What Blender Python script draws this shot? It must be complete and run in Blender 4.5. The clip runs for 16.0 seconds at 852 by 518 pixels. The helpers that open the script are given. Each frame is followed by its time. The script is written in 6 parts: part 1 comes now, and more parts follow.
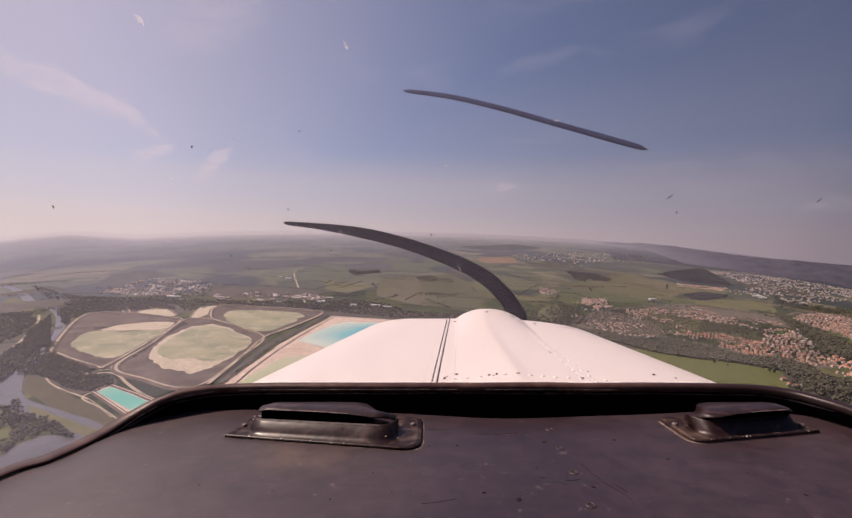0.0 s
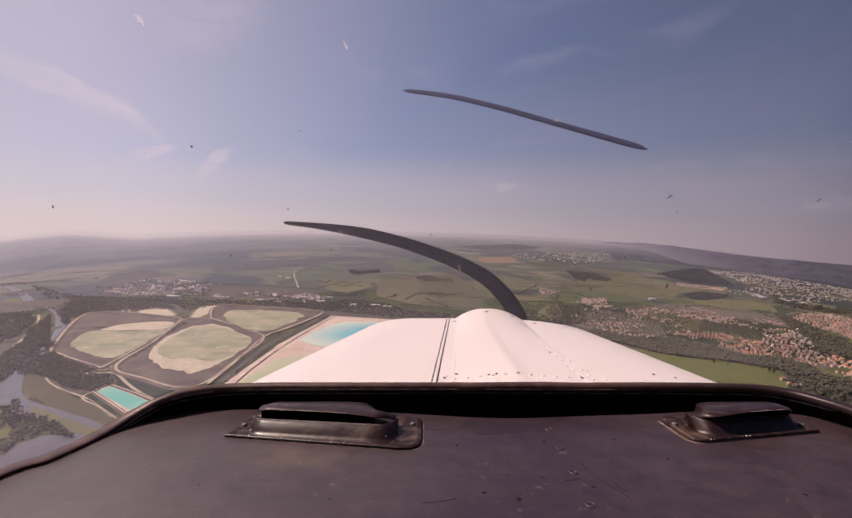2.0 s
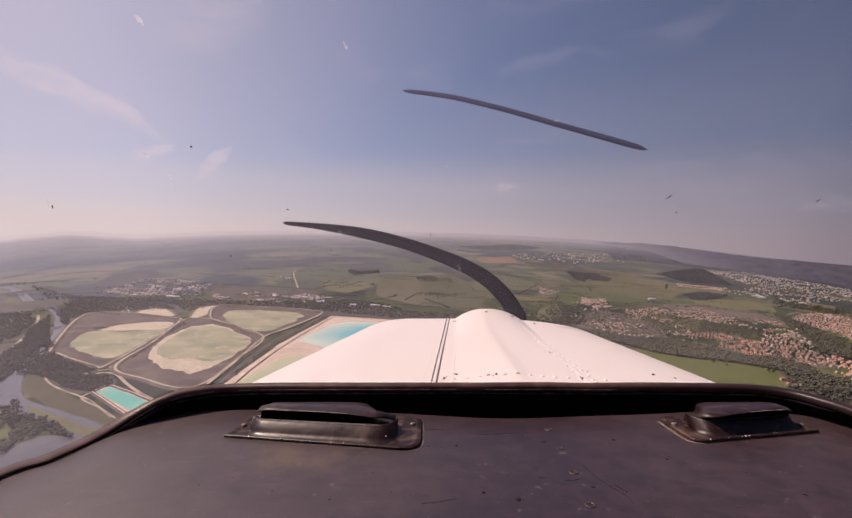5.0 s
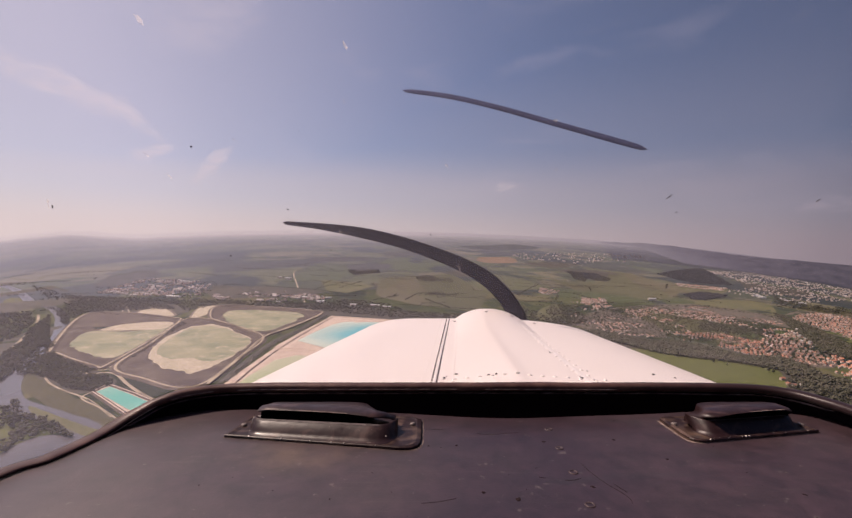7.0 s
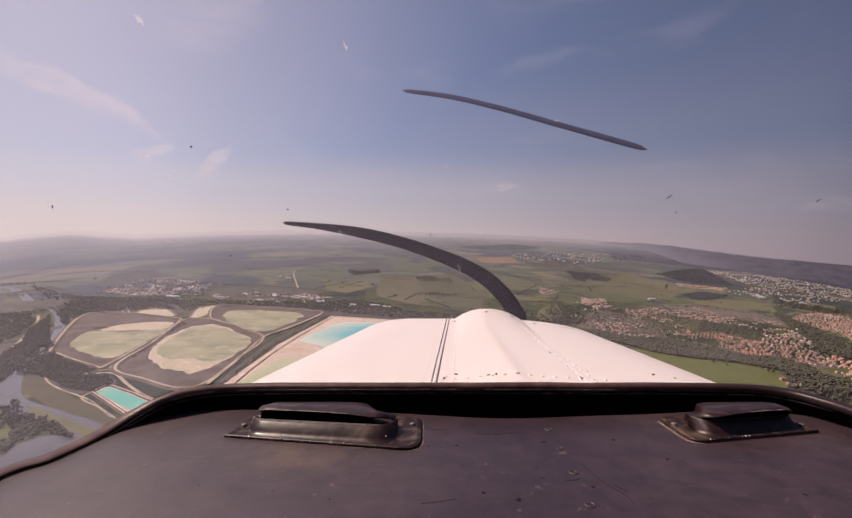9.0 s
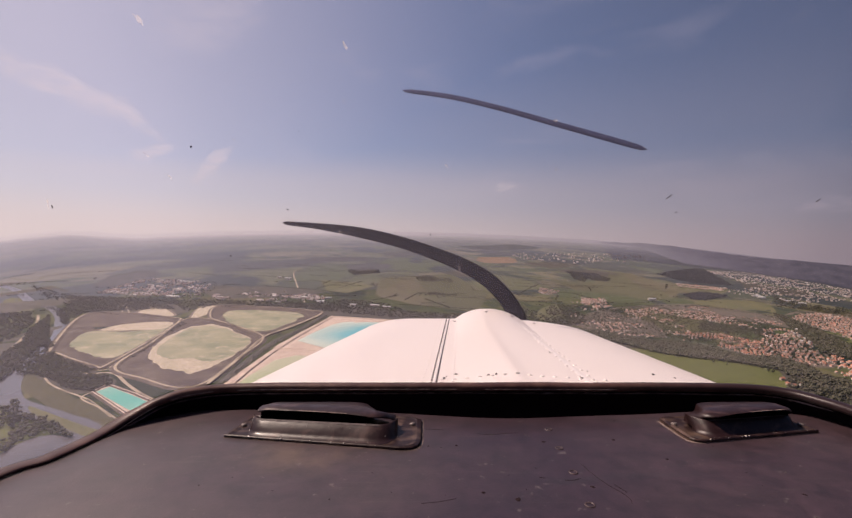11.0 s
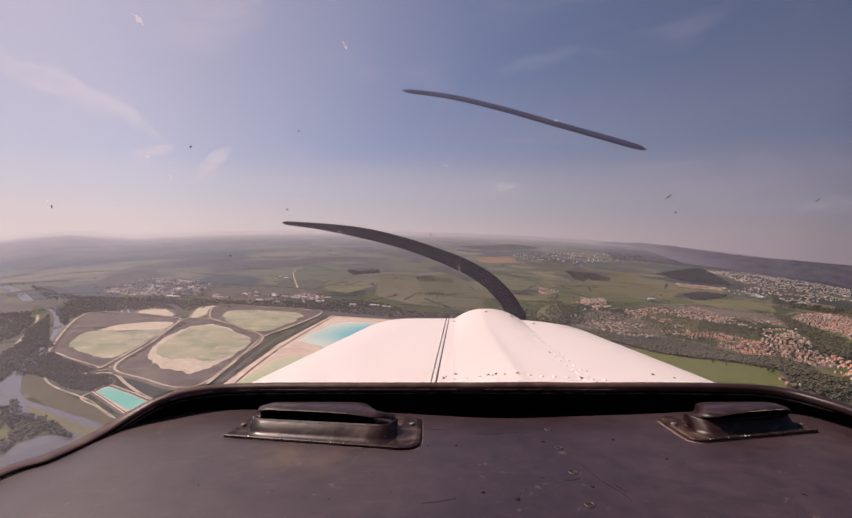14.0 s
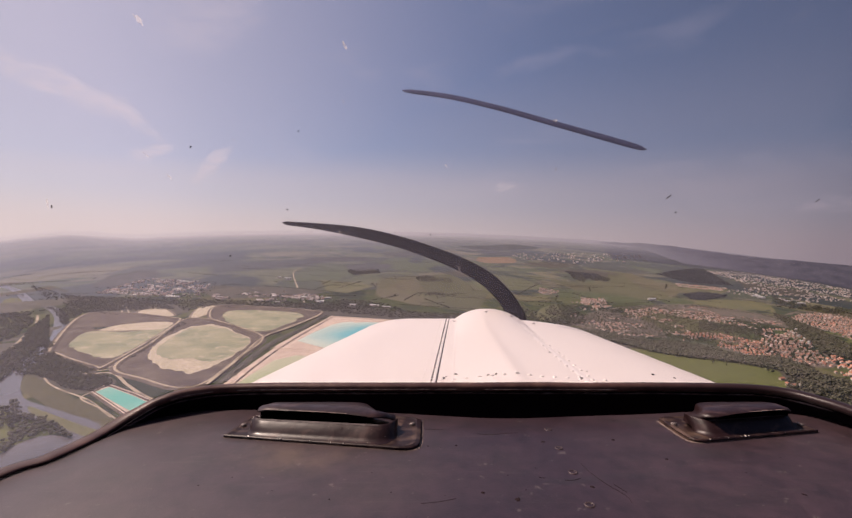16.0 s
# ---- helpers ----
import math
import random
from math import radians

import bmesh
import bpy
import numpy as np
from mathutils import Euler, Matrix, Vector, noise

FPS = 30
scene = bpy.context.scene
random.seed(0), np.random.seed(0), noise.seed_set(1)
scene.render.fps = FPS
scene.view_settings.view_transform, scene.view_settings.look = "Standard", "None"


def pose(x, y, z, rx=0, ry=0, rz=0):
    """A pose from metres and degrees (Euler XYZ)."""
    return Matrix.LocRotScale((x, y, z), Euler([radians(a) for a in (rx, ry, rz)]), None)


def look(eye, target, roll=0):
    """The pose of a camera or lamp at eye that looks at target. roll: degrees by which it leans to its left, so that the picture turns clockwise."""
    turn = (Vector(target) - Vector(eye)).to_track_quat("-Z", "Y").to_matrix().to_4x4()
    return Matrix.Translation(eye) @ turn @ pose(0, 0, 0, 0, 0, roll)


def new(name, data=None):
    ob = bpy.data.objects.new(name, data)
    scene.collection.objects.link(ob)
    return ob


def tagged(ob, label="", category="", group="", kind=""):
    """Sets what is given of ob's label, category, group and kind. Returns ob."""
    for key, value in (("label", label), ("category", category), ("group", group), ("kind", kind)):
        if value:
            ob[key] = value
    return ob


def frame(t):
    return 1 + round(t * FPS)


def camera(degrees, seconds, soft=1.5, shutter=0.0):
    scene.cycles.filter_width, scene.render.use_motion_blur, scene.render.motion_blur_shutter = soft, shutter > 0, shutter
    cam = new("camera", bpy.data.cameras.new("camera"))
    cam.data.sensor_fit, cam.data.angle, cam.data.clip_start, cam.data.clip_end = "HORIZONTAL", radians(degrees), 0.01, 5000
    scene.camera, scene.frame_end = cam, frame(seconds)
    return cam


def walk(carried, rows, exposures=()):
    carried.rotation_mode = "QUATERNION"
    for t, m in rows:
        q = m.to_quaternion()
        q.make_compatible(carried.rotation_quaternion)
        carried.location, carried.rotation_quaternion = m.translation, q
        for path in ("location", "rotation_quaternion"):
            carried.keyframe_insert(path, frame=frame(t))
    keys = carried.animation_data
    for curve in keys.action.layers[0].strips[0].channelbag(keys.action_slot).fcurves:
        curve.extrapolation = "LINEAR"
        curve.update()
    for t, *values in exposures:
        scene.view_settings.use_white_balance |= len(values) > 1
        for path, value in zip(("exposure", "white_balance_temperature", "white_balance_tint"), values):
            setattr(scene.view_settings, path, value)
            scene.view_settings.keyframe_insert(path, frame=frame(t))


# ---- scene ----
from mathutils.bvhtree import BVHTree

# ---- camera: carried by the aircraft, 350 m over the valley floor ----
ALT = 350.0
EYE = Vector((0, 0, ALT))
cam = camera(86.3, 16.0)


def heading(yaw, pitch):
    a, b = radians(yaw), radians(pitch)
    return EYE + Vector((-math.sin(a) * math.cos(b), math.cos(a) * math.cos(b), math.sin(b))) * 100


PATH = [(0.0, 0.05, -2.04), (2.0, 0.03, -2.07), (4.0, 0.0, -2.03), (6.5, -0.01, -2.06), (8.0, 0.0, -2.04),
        (10.0, -0.02, -2.05), (12.5, -0.03, -2.04), (14.5, -0.06, -2.06), (16.0, -0.06, -2.04)]
walk(cam, [(t, look(EYE, heading(yaw, pitch), 1.64)) for t, yaw, pitch in PATH],
     exposures=[(0.0, 0.04, 6850, 23), (3.0, 0.03, 6850, 24), (6.5, 0.09, 6850, 22), (9.0, 0.08, 6850, 22), (12.5, 0.09, 6850, 22), (16.0, 0.08, 6850, 22)])

# ---- daylight ----
SUN_AZ, SUN_EL = -67.0, 54.0
world = bpy.data.worlds.new("sky")
scene.world = world
world.use_nodes = True
wn, wl = world.node_tree.nodes, world.node_tree.links
wn.clear()
w_out = wn.new("ShaderNodeOutputWorld")
w_bg = wn.new("ShaderNodeBackground")
sky = wn.new("ShaderNodeTexSky")
sky.sky_type = "NISHITA"
sky.sun_disc = False
sky.sun_elevation = radians(SUN_EL)
sky.sun_rotation = radians(SUN_AZ)
sky.altitude = 300
sky.air_density = 1.0
sky.dust_density = 1.2
sky.ozone_density = 3.0
w_bg.inputs["Strength"].default_value = 0.075
# thin cirrus
tc = wn.new("ShaderNodeTexCoord")
dip = wn.new("ShaderNodeVectorMath")
dip.operation = "ADD"
dip.inputs[1].default_value = (0, 0, 0.05)
wl.new(tc.outputs["Generated"], dip.inputs[0])
wl.new(dip.outputs["Vector"], sky.inputs["Vector"])
mp = wn.new("ShaderNodeMapping")
mp.inputs["Scale"].default_value = (2.2, 2.2, 9.0)
mp.inputs["Rotation"].default_value = (0.0, 0.5, 0.3)
cn = wn.new("ShaderNodeTexNoise")
cn.inputs["Scale"].default_value = 1.6
cn.inputs["Detail"].default_value = 7
cn.inputs["Distortion"].default_value = 0.6
cr = wn.new("ShaderNodeMapRange")
cr.inputs["From Min"].default_value = 0.56
cr.inputs["From Max"].default_value = 0.85
cr.inputs["To Max"].default_value = 0.15
mx = wn.new("ShaderNodeMix")
mx.data_type = "RGBA"
mx.inputs[7].default_value = (8.8, 8.1, 8.8, 1)
wl.new(tc.outputs["Generated"], mp.inputs["Vector"])
wl.new(mp.outputs["Vector"], cn.inputs["Vector"])
wl.new(cn.outputs["Fac"], cr.inputs["Value"])


def wisp(az, el, long, wide, tilt, strength):
    """One streak of cirrus: centre, half length and half width in degrees, and its slope."""
    a, e, q = radians(az), radians(el), radians(tilt)
    right, up = Vector((math.cos(a), -math.sin(a), 0)), Vector((-math.sin(a) * math.sin(e), -math.cos(a) * math.sin(e), math.cos(e)))
    centre = Vector((math.sin(a) * math.cos(e), math.cos(a) * math.cos(e), math.sin(e)))
    total = None
    for axis, half in ((right * math.cos(q) + up * math.sin(q), long), (up * math.cos(q) - right * math.sin(q), wide)):
        off = wn.new("ShaderNodeVectorMath")
        off.operation = "SUBTRACT"
        off.inputs[1].default_value = centre
        wl.new(bent.outputs["Vector"], off.inputs[0])
        d = wn.new("ShaderNodeVectorMath")
        d.operation = "DOT_PRODUCT"
        d.inputs[1].default_value = axis / radians(half)
        wl.new(off.outputs["Vector"], d.inputs[0])
        sq = wn.new("ShaderNodeMath")
        sq.operation = "MULTIPLY"
        wl.new(d.outputs["Value"], sq.inputs[0])
        wl.new(d.outputs["Value"], sq.inputs[1])
        if total:
            add = wn.new("ShaderNodeMath")
            add.operation = "ADD"
            wl.new(total.outputs[0], add.inputs[0])
            wl.new(sq.outputs[0], add.inputs[1])
            sq = add
        total = sq
    fall = wn.new("ShaderNodeMapRange")
    fall.interpolation_type = "SMOOTHSTEP"
    fall.inputs["From Min"].default_value = 1.0
    fall.inputs["From Max"].default_value = 0.0
    fall.inputs["To Max"].default_value = strength
    wl.new(total.outputs[0], fall.inputs["Value"])
    return fall.outputs["Result"]


wobble = wn.new("ShaderNodeTexNoise")
wobble.inputs["Scale"].default_value = 7.0
wobble.inputs["Detail"].default_value = 6
wl.new(tc.outputs["Generated"], wobble.inputs["Vector"])
shift = wn.new("ShaderNodeVectorMath")
shift.operation = "MULTIPLY_ADD"
shift.inputs[1].default_value = (0.10, 0.10, 0.10)
shift.inputs[2].default_value = (-0.05, -0.05, -0.05)
wl.new(wobble.outputs["Color"], shift.inputs[0])
bent = wn.new("ShaderNodeVectorMath")
wl.new(tc.outputs["Generated"], bent.inputs[0])
wl.new(shift.outputs["Vector"], bent.inputs[1])
fibre = wn.new("ShaderNodeTexNoise")
fibre.inputs["Scale"].default_value = 9.0
fibre.inputs["Detail"].default_value = 8
fibre.inputs["Distortion"].default_value = 0.8
wl.new(mp.outputs["Vector"], fibre.inputs["Vector"])
fray = wn.new("ShaderNodeMapRange")
fray.inputs["From Min"].default_value = 0.38
fray.inputs["From Max"].default_value = 0.62
fray.inputs["To Min"].default_value = 0.35
wl.new(fibre.outputs["Fac"], fray.inputs["Value"])
cover = cr.outputs["Result"]
# the broad wisp at -26, 24 is sun glare painted into the sky
for streak in ((-37.5, 13.5, 9, 1.5, -20, 0.5), (-31.0, 9.3, 3.2, 1.0, 32, 0.5), (-25.0, 8.6, 3.2, 1.0, 42, 0.55), (12.5, 21.5, 5.5, 1.2, 10, 0.07), (9.5, 7.3, 2.6, 0.5, 0, 0.4),
               (-26.0, 24.0, 5, 7, -60, 0.22), (42.0, 4.5, 3, 1.2, 15, 0.3)):
    more = wn.new("ShaderNodeMath")
    more.operation = "MAXIMUM"
    wl.new(cover, more.inputs[0])
    frayed = wn.new("ShaderNodeMath")
    frayed.operation = "MULTIPLY"
    wl.new(wisp(*streak), frayed.inputs[0])
    wl.new(fray.outputs["Result"], frayed.inputs[1])
    wl.new(frayed.outputs[0], more.inputs[1])
    cover = more.outputs[0]
wl.new(cover, mx.inputs[0])
# haze layer low in the sky, brighter towards the sun
sep = wn.new("ShaderNodeSeparateXYZ")
wl.new(tc.outputs["Generated"], sep.inputs[0])
low = wn.new("ShaderNodeValToRGB")
low.color_ramp.interpolation = "EASE"
low.color_ramp.elements.new(0.15)
low.color_ramp.elements.new(0.3)
for el, (p, c) in zip(low.color_ramp.elements, ((0.0, 0.97), (0.10, 0.60), (0.215, 0.165), (0.40, 0.0))):
    el.position, el.color = p, (c, c, c, 1)
wl.new(sep.outputs["Z"], low.inputs["Fac"])
sunward = wn.new("ShaderNodeVectorMath")
sunward.operation = "DOT_PRODUCT"
sunward.inputs[1].default_value = (math.sin(radians(SUN_AZ)), math.cos(radians(SUN_AZ)), 0)
wl.new(tc.outputs["Generated"], sunward.inputs[0])
toward = wn.new("ShaderNodeMapRange")
toward.inputs["From Min"].default_value = -0.45
toward.inputs["From Max"].default_value = 1.0
wl.new(sunward.outputs["Value"], toward.inputs["Value"])
hz = wn.new("ShaderNodeMix")
hz.data_type = "RGBA"
hz.inputs[6].default_value = (3.0, 2.62, 3.02, 1)
hz.inputs[7].default_value = (9.0, 8.2, 7.7, 1)
wl.new(toward.outputs["Result"], hz.inputs[0])
glare = wn.new("ShaderNodeMapRange")
glare.inputs["From Min"].default_value = -0.5
glare.inputs["From Max"].default_value = 0.8
glare.inputs["To Min"].default_value = 0.58
glare.inputs["To Max"].default_value = 1.15
wl.new(sunward.outputs["Value"], glare.inputs["Value"])
dim = wn.new("ShaderNodeMix")
dim.data_type, dim.blend_type = "RGBA", "MULTIPLY"
dim.inputs[0].default_value = 1.0
wl.new(sky.outputs["Color"], dim.inputs[6])
wl.new(glare.outputs["Result"], dim.inputs[7])
deep_sky = wn.new("ShaderNodeMix")
deep_sky.data_type, deep_sky.blend_type = "RGBA", "MULTIPLY"
deep_sky.inputs[0].default_value = 1.0
deep_sky.inputs[7].default_value = (0.865, 0.945, 1.01, 1)
wl.new(dim.outputs[2], deep_sky.inputs[6])
wl.new(deep_sky.outputs[2], mx.inputs[6])
hm = wn.new("ShaderNodeMix")
hm.data_type = "RGBA"
halo = wn.new("ShaderNodeMapRange")
halo.interpolation_type = "SMOOTHSTEP"
halo.inputs["From Min"].default_value = 0.1
halo.inputs["From Max"].default_value = 1.1
halo.inputs["To Max"].default_value = 0.55
wl.new(sunward.outputs["Value"], halo.inputs["Value"])
thick = wn.new("ShaderNodeMath")
thick.operation = "MAXIMUM"
wl.new(low.outputs["Color"], thick.inputs[0])
wl.new(halo.outputs["Result"], thick.inputs[1])
wl.new(thick.outputs[0], hm.inputs[0])
wl.new(mx.outputs[2], hm.inputs[6])
wl.new(hz.outputs[2], hm.inputs[7])
wl.new(hm.outputs[2], w_bg.inputs["Color"])
wl.new(w_bg.outputs["Background"], w_out.inputs["Surface"])

sun = new("sun", bpy.data.lights.new("sun", "SUN"))
sun.data.energy = 4.3
sun.data.angle = radians(0.53)
sun.data.color = (1.0, 0.872, 0.73)
sa, se = radians(SUN_AZ), radians(SUN_EL)
SUN_DIR = Vector((math.sin(sa) * math.cos(se), math.cos(sa) * math.cos(se), math.sin(se)))
sun.matrix_world = look(EYE + SUN_DIR * 50, EYE)


# ---- materials ----
class Mat:
    """A node material with short calls for its nodes."""

    def __init__(self, name, rough=0.7, metal=0.0, spec=0.5):
        self.m = bpy.data.materials.new(name)
        self.m.use_nodes = True
        self.n, self.l = self.m.node_tree.nodes, self.m.node_tree.links
        self.b = self.n["Principled BSDF"]
        self.b.inputs["Roughness"].default_value = rough
        self.b.inputs["Metallic"].default_value = metal
        self.b.inputs["Specular IOR Level"].default_value = spec
        self.coord = self.n.new("ShaderNodeTexCoord").outputs["Object"]

    def put(self, value, socket):
        if isinstance(value, (int, float)):
            socket.default_value = value
        elif isinstance(value, tuple):
            socket.default_value = (*value, 1)
        else:
            self.l.new(value, socket)

    def noise(self, scale, detail=5, vector=None, distortion=0.0, rough=0.55):
        n = self.n.new("ShaderNodeTexNoise")
        n.inputs["Scale"].default_value = scale
        n.inputs["Detail"].default_value = detail
        n.inputs["Roughness"].default_value = rough
        n.inputs["Distortion"].default_value = distortion
        self.l.new(vector or self.coord, n.inputs["Vector"])
        return n.outputs["Fac"]

    def span(self, value, a, b, c=0.0, d=1.0):
        n = self.n.new("ShaderNodeMapRange")
        self.l.new(value, n.inputs["Value"])
        for key, v in (("From Min", a), ("From Max", b), ("To Min", c), ("To Max", d)):
            n.inputs[key].default_value = v
        return n.outputs["Result"]

    def mix(self, fac, a, b, blend="MIX"):
        n = self.n.new("ShaderNodeMix")
        n.data_type, n.blend_type = "RGBA", blend
        self.put(fac, n.inputs[0])
        self.put(a, n.inputs[6])
        self.put(b, n.inputs[7])
        return n.outputs[2]

    def ramp(self, fac, stops, constant=False):
        n = self.n.new("ShaderNodeValToRGB")
        n.color_ramp.interpolation = "CONSTANT" if constant else "LINEAR"
        e = n.color_ramp.elements
        while len(e) < len(stops):
            e.new(0.5)
        for el, (p, c) in zip(e, stops):
            el.position, el.color = p, (*c, 1)
        self.l.new(fac, n.inputs["Fac"])
        return n.outputs["Color"]

    def mapped(self, scale, rot=(0, 0, 0), vector=None):
        n = self.n.new("ShaderNodeMapping")
        n.inputs["Scale"].default_value = scale
        n.inputs["Rotation"].default_value = rot
        self.l.new(vector or self.coord, n.inputs["Vector"])
        return n.outputs["Vector"]

    def voronoi(self, scale, vector=None, feature="F1", rnd=1.0):
        n = self.n.new("ShaderNodeTexVoronoi")
        n.feature = feature
        n.inputs["Scale"].default_value = scale
        n.inputs["Randomness"].default_value = rnd
        self.l.new(vector or self.coord, n.inputs["Vector"])
        return n

    def uv(self):
        return self.n.new("ShaderNodeTexCoord").outputs["UV"]

    def random(self):
        return self.n.new("ShaderNodeObjectInfo").outputs["Random"]

    def island(self):
        return self.n.new("ShaderNodeNewGeometry").outputs["Random Per Island"]

    def color(self, value):
        self.put(value, self.b.inputs["Base Color"])
        return self

    def rough(self, value):
        self.put(value, self.b.inputs["Roughness"])
        return self

    def bump(self, height, strength=0.3, distance=0.01):
        n = self.n.new("ShaderNodeBump")
        n.inputs["Strength"].default_value = strength
        n.inputs["Distance"].default_value = distance
        self.l.new(height, n.inputs["Height"])
        self.l.new(n.outputs["Normal"], self.b.inputs["Normal"])
        return self


def two_tone(name, a, b, scale, rough=0.85, fine=8.0, spec=0.3):
    """A matt surface of two colours, mottled at two sizes."""
    m = Mat(name, rough, spec=spec)
    big = m.span(m.noise(scale), 0.35, 0.65)
    small = m.span(m.noise(scale * fine, 6), 0.3, 0.7, 0.75, 1.2)
    return m.color(m.mix(1.0, m.mix(big, a, b), small, "MULTIPLY"))


def patchwork(m, stops, size=3.2, deep=0.55, wooded=0.57):
    """Farmland colours: long fields, hedge lines between them, woods here and there."""
    uv = m.uv()
    warp = m.mapped((1.0, deep, 1.0), (0, 0, 0.25), uv)
    cells = m.voronoi(size, warp)
    sub = m.voronoi(size * 2.5, m.mapped((1.0, 2.0 * deep, 1.0), (0, 0, -0.3), uv))
    pick = m.n.new("ShaderNodeSeparateColor")
    m.l.new(cells.outputs["Color"], pick.inputs["Color"])
    pick2 = m.n.new("ShaderNodeSeparateColor")
    m.l.new(sub.outputs["Color"], pick2.inputs["Color"])
    base = m.ramp(pick.outputs["Red"], stops, True)
    base2 = m.ramp(pick2.outputs["Green"], stops, True)
    col = m.mix(m.span(pick.outputs["Blue"], 0.45, 0.5), base, base2)
    edge = m.voronoi(size, warp, "DISTANCE_TO_EDGE").outputs["Distance"]
    hedge = m.span(m.noise(14.0, 4, uv), 0.5, 0.56, 0.0, 1.0)
    line = m.span(edge, 0.03, 0.05, 1.0, 0.0)
    both = m.n.new("ShaderNodeMath")
    both.operation = "MULTIPLY"
    m.l.new(line, both.inputs[0])
    m.l.new(hedge, both.inputs[1])
    col = m.mix(both.outputs[0], col, (0.022, 0.03, 0.02))
    woods = m.span(m.noise(size * 0.5, 8, m.mapped((1.0, deep, 1.0), (0, 0, 0.1), uv), 0.3), wooded, wooded + 0.02)
    col = m.mix(woods, col, (0.025, 0.034, 0.024))
    grain = m.span(m.noise(60.0, 4, uv), 0.3, 0.7, 0.8, 1.2)
    return m.mix(1.0, col, grain, "MULTIPLY")


FARM = [(0.0, (0.06, 0.072, 0.03)), (0.22, (0.045, 0.055, 0.028)), (0.4, (0.085, 0.092, 0.042)), (0.55, (0.055, 0.066, 0.03)),
        (0.68, (0.12, 0.112, 0.06)), (0.78, (0.05, 0.055, 0.035)), (0.88, (0.115, 0.105, 0.06)), (0.95, (0.07, 0.085, 0.038))]

mt_ground = Mat("valley_floor", 0.95, spec=0.1)
mt_ground.color(patchwork(mt_ground, FARM))
mt_far = Mat("distant_country", 0.95, spec=0.1)
FAR_FARM = [(0.0, (0.07, 0.085, 0.03)), (0.22, (0.04, 0.05, 0.026)), (0.36, (0.10, 0.105, 0.045)), (0.5, (0.055, 0.066, 0.03)),
            (0.62, (0.15, 0.135, 0.07)), (0.74, (0.04, 0.045, 0.03)), (0.86, (0.13, 0.118, 0.068)), (0.94, (0.08, 0.095, 0.038))]
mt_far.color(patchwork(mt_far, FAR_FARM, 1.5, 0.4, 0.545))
# haze of the air between, put in as glow that grows with distance
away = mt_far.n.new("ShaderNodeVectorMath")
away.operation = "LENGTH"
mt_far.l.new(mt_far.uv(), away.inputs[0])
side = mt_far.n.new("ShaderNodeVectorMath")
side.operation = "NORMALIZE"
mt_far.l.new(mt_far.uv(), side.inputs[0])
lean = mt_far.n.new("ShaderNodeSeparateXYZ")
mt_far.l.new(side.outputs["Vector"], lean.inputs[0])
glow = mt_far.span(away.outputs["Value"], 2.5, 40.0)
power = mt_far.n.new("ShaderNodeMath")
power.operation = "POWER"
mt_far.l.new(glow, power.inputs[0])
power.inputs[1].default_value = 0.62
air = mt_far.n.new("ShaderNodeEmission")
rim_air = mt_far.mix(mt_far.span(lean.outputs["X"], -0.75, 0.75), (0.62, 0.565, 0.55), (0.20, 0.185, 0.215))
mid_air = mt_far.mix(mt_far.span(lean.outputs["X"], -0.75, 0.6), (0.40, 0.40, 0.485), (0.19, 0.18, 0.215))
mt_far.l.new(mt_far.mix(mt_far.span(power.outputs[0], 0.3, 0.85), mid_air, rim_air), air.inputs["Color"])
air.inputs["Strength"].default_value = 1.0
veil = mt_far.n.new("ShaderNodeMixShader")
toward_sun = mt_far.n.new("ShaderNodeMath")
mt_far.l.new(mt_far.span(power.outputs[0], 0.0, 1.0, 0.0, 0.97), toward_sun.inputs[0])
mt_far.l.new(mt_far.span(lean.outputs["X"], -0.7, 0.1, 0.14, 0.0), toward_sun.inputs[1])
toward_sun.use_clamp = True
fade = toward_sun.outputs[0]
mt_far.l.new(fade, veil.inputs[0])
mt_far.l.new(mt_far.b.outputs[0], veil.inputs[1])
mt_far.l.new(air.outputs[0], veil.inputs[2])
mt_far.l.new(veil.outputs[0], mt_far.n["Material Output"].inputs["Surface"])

mt_earth = two_tone("brown_earth", (0.062, 0.043, 0.038), (0.135, 0.105, 0.080), 0.013, fine=6.0)
mt_bank = two_tone("pale_bank", (0.48, 0.37, 0.30), (0.60, 0.48, 0.39), 0.02)
mt_track = Mat("chalk_track", 0.9, spec=0.2)
chalk = mt_track.mix(mt_track.span(mt_track.noise(0.03), 0.35, 0.65), (0.36, 0.30, 0.22), (0.46, 0.385, 0.285))
chalk = mt_track.mix(mt_track.span(mt_track.noise(0.016, 5), 0.48, 0.62, 0.0, 0.75), chalk, (0.17, 0.135, 0.10))
mt_track.color(mt_track.mix(1.0, chalk, mt_track.span(mt_track.noise(0.25, 5), 0.3, 0.7, 0.75, 1.2), "MULTIPLY"))
mt_mud = Mat("drying_mud", 0.85, spec=0.3)
mud = mt_mud.mix(mt_mud.span(mt_mud.noise(0.009, 6, None, 0.5), 0.38, 0.6), (0.222, 0.238, 0.150), (0.345, 0.325, 0.210))
mud = mt_mud.mix(mt_mud.span(mt_mud.noise(0.02, 6, None, 1.0), 0.58, 0.66, 0.0, 0.8), mud, (0.46, 0.40, 0.29))
mt_mud.color(mt_mud.mix(1.0, mud, mt_mud.span(mt_mud.noise(0.12, 6), 0.3, 0.7, 0.8, 1.15), "MULTIPLY"))
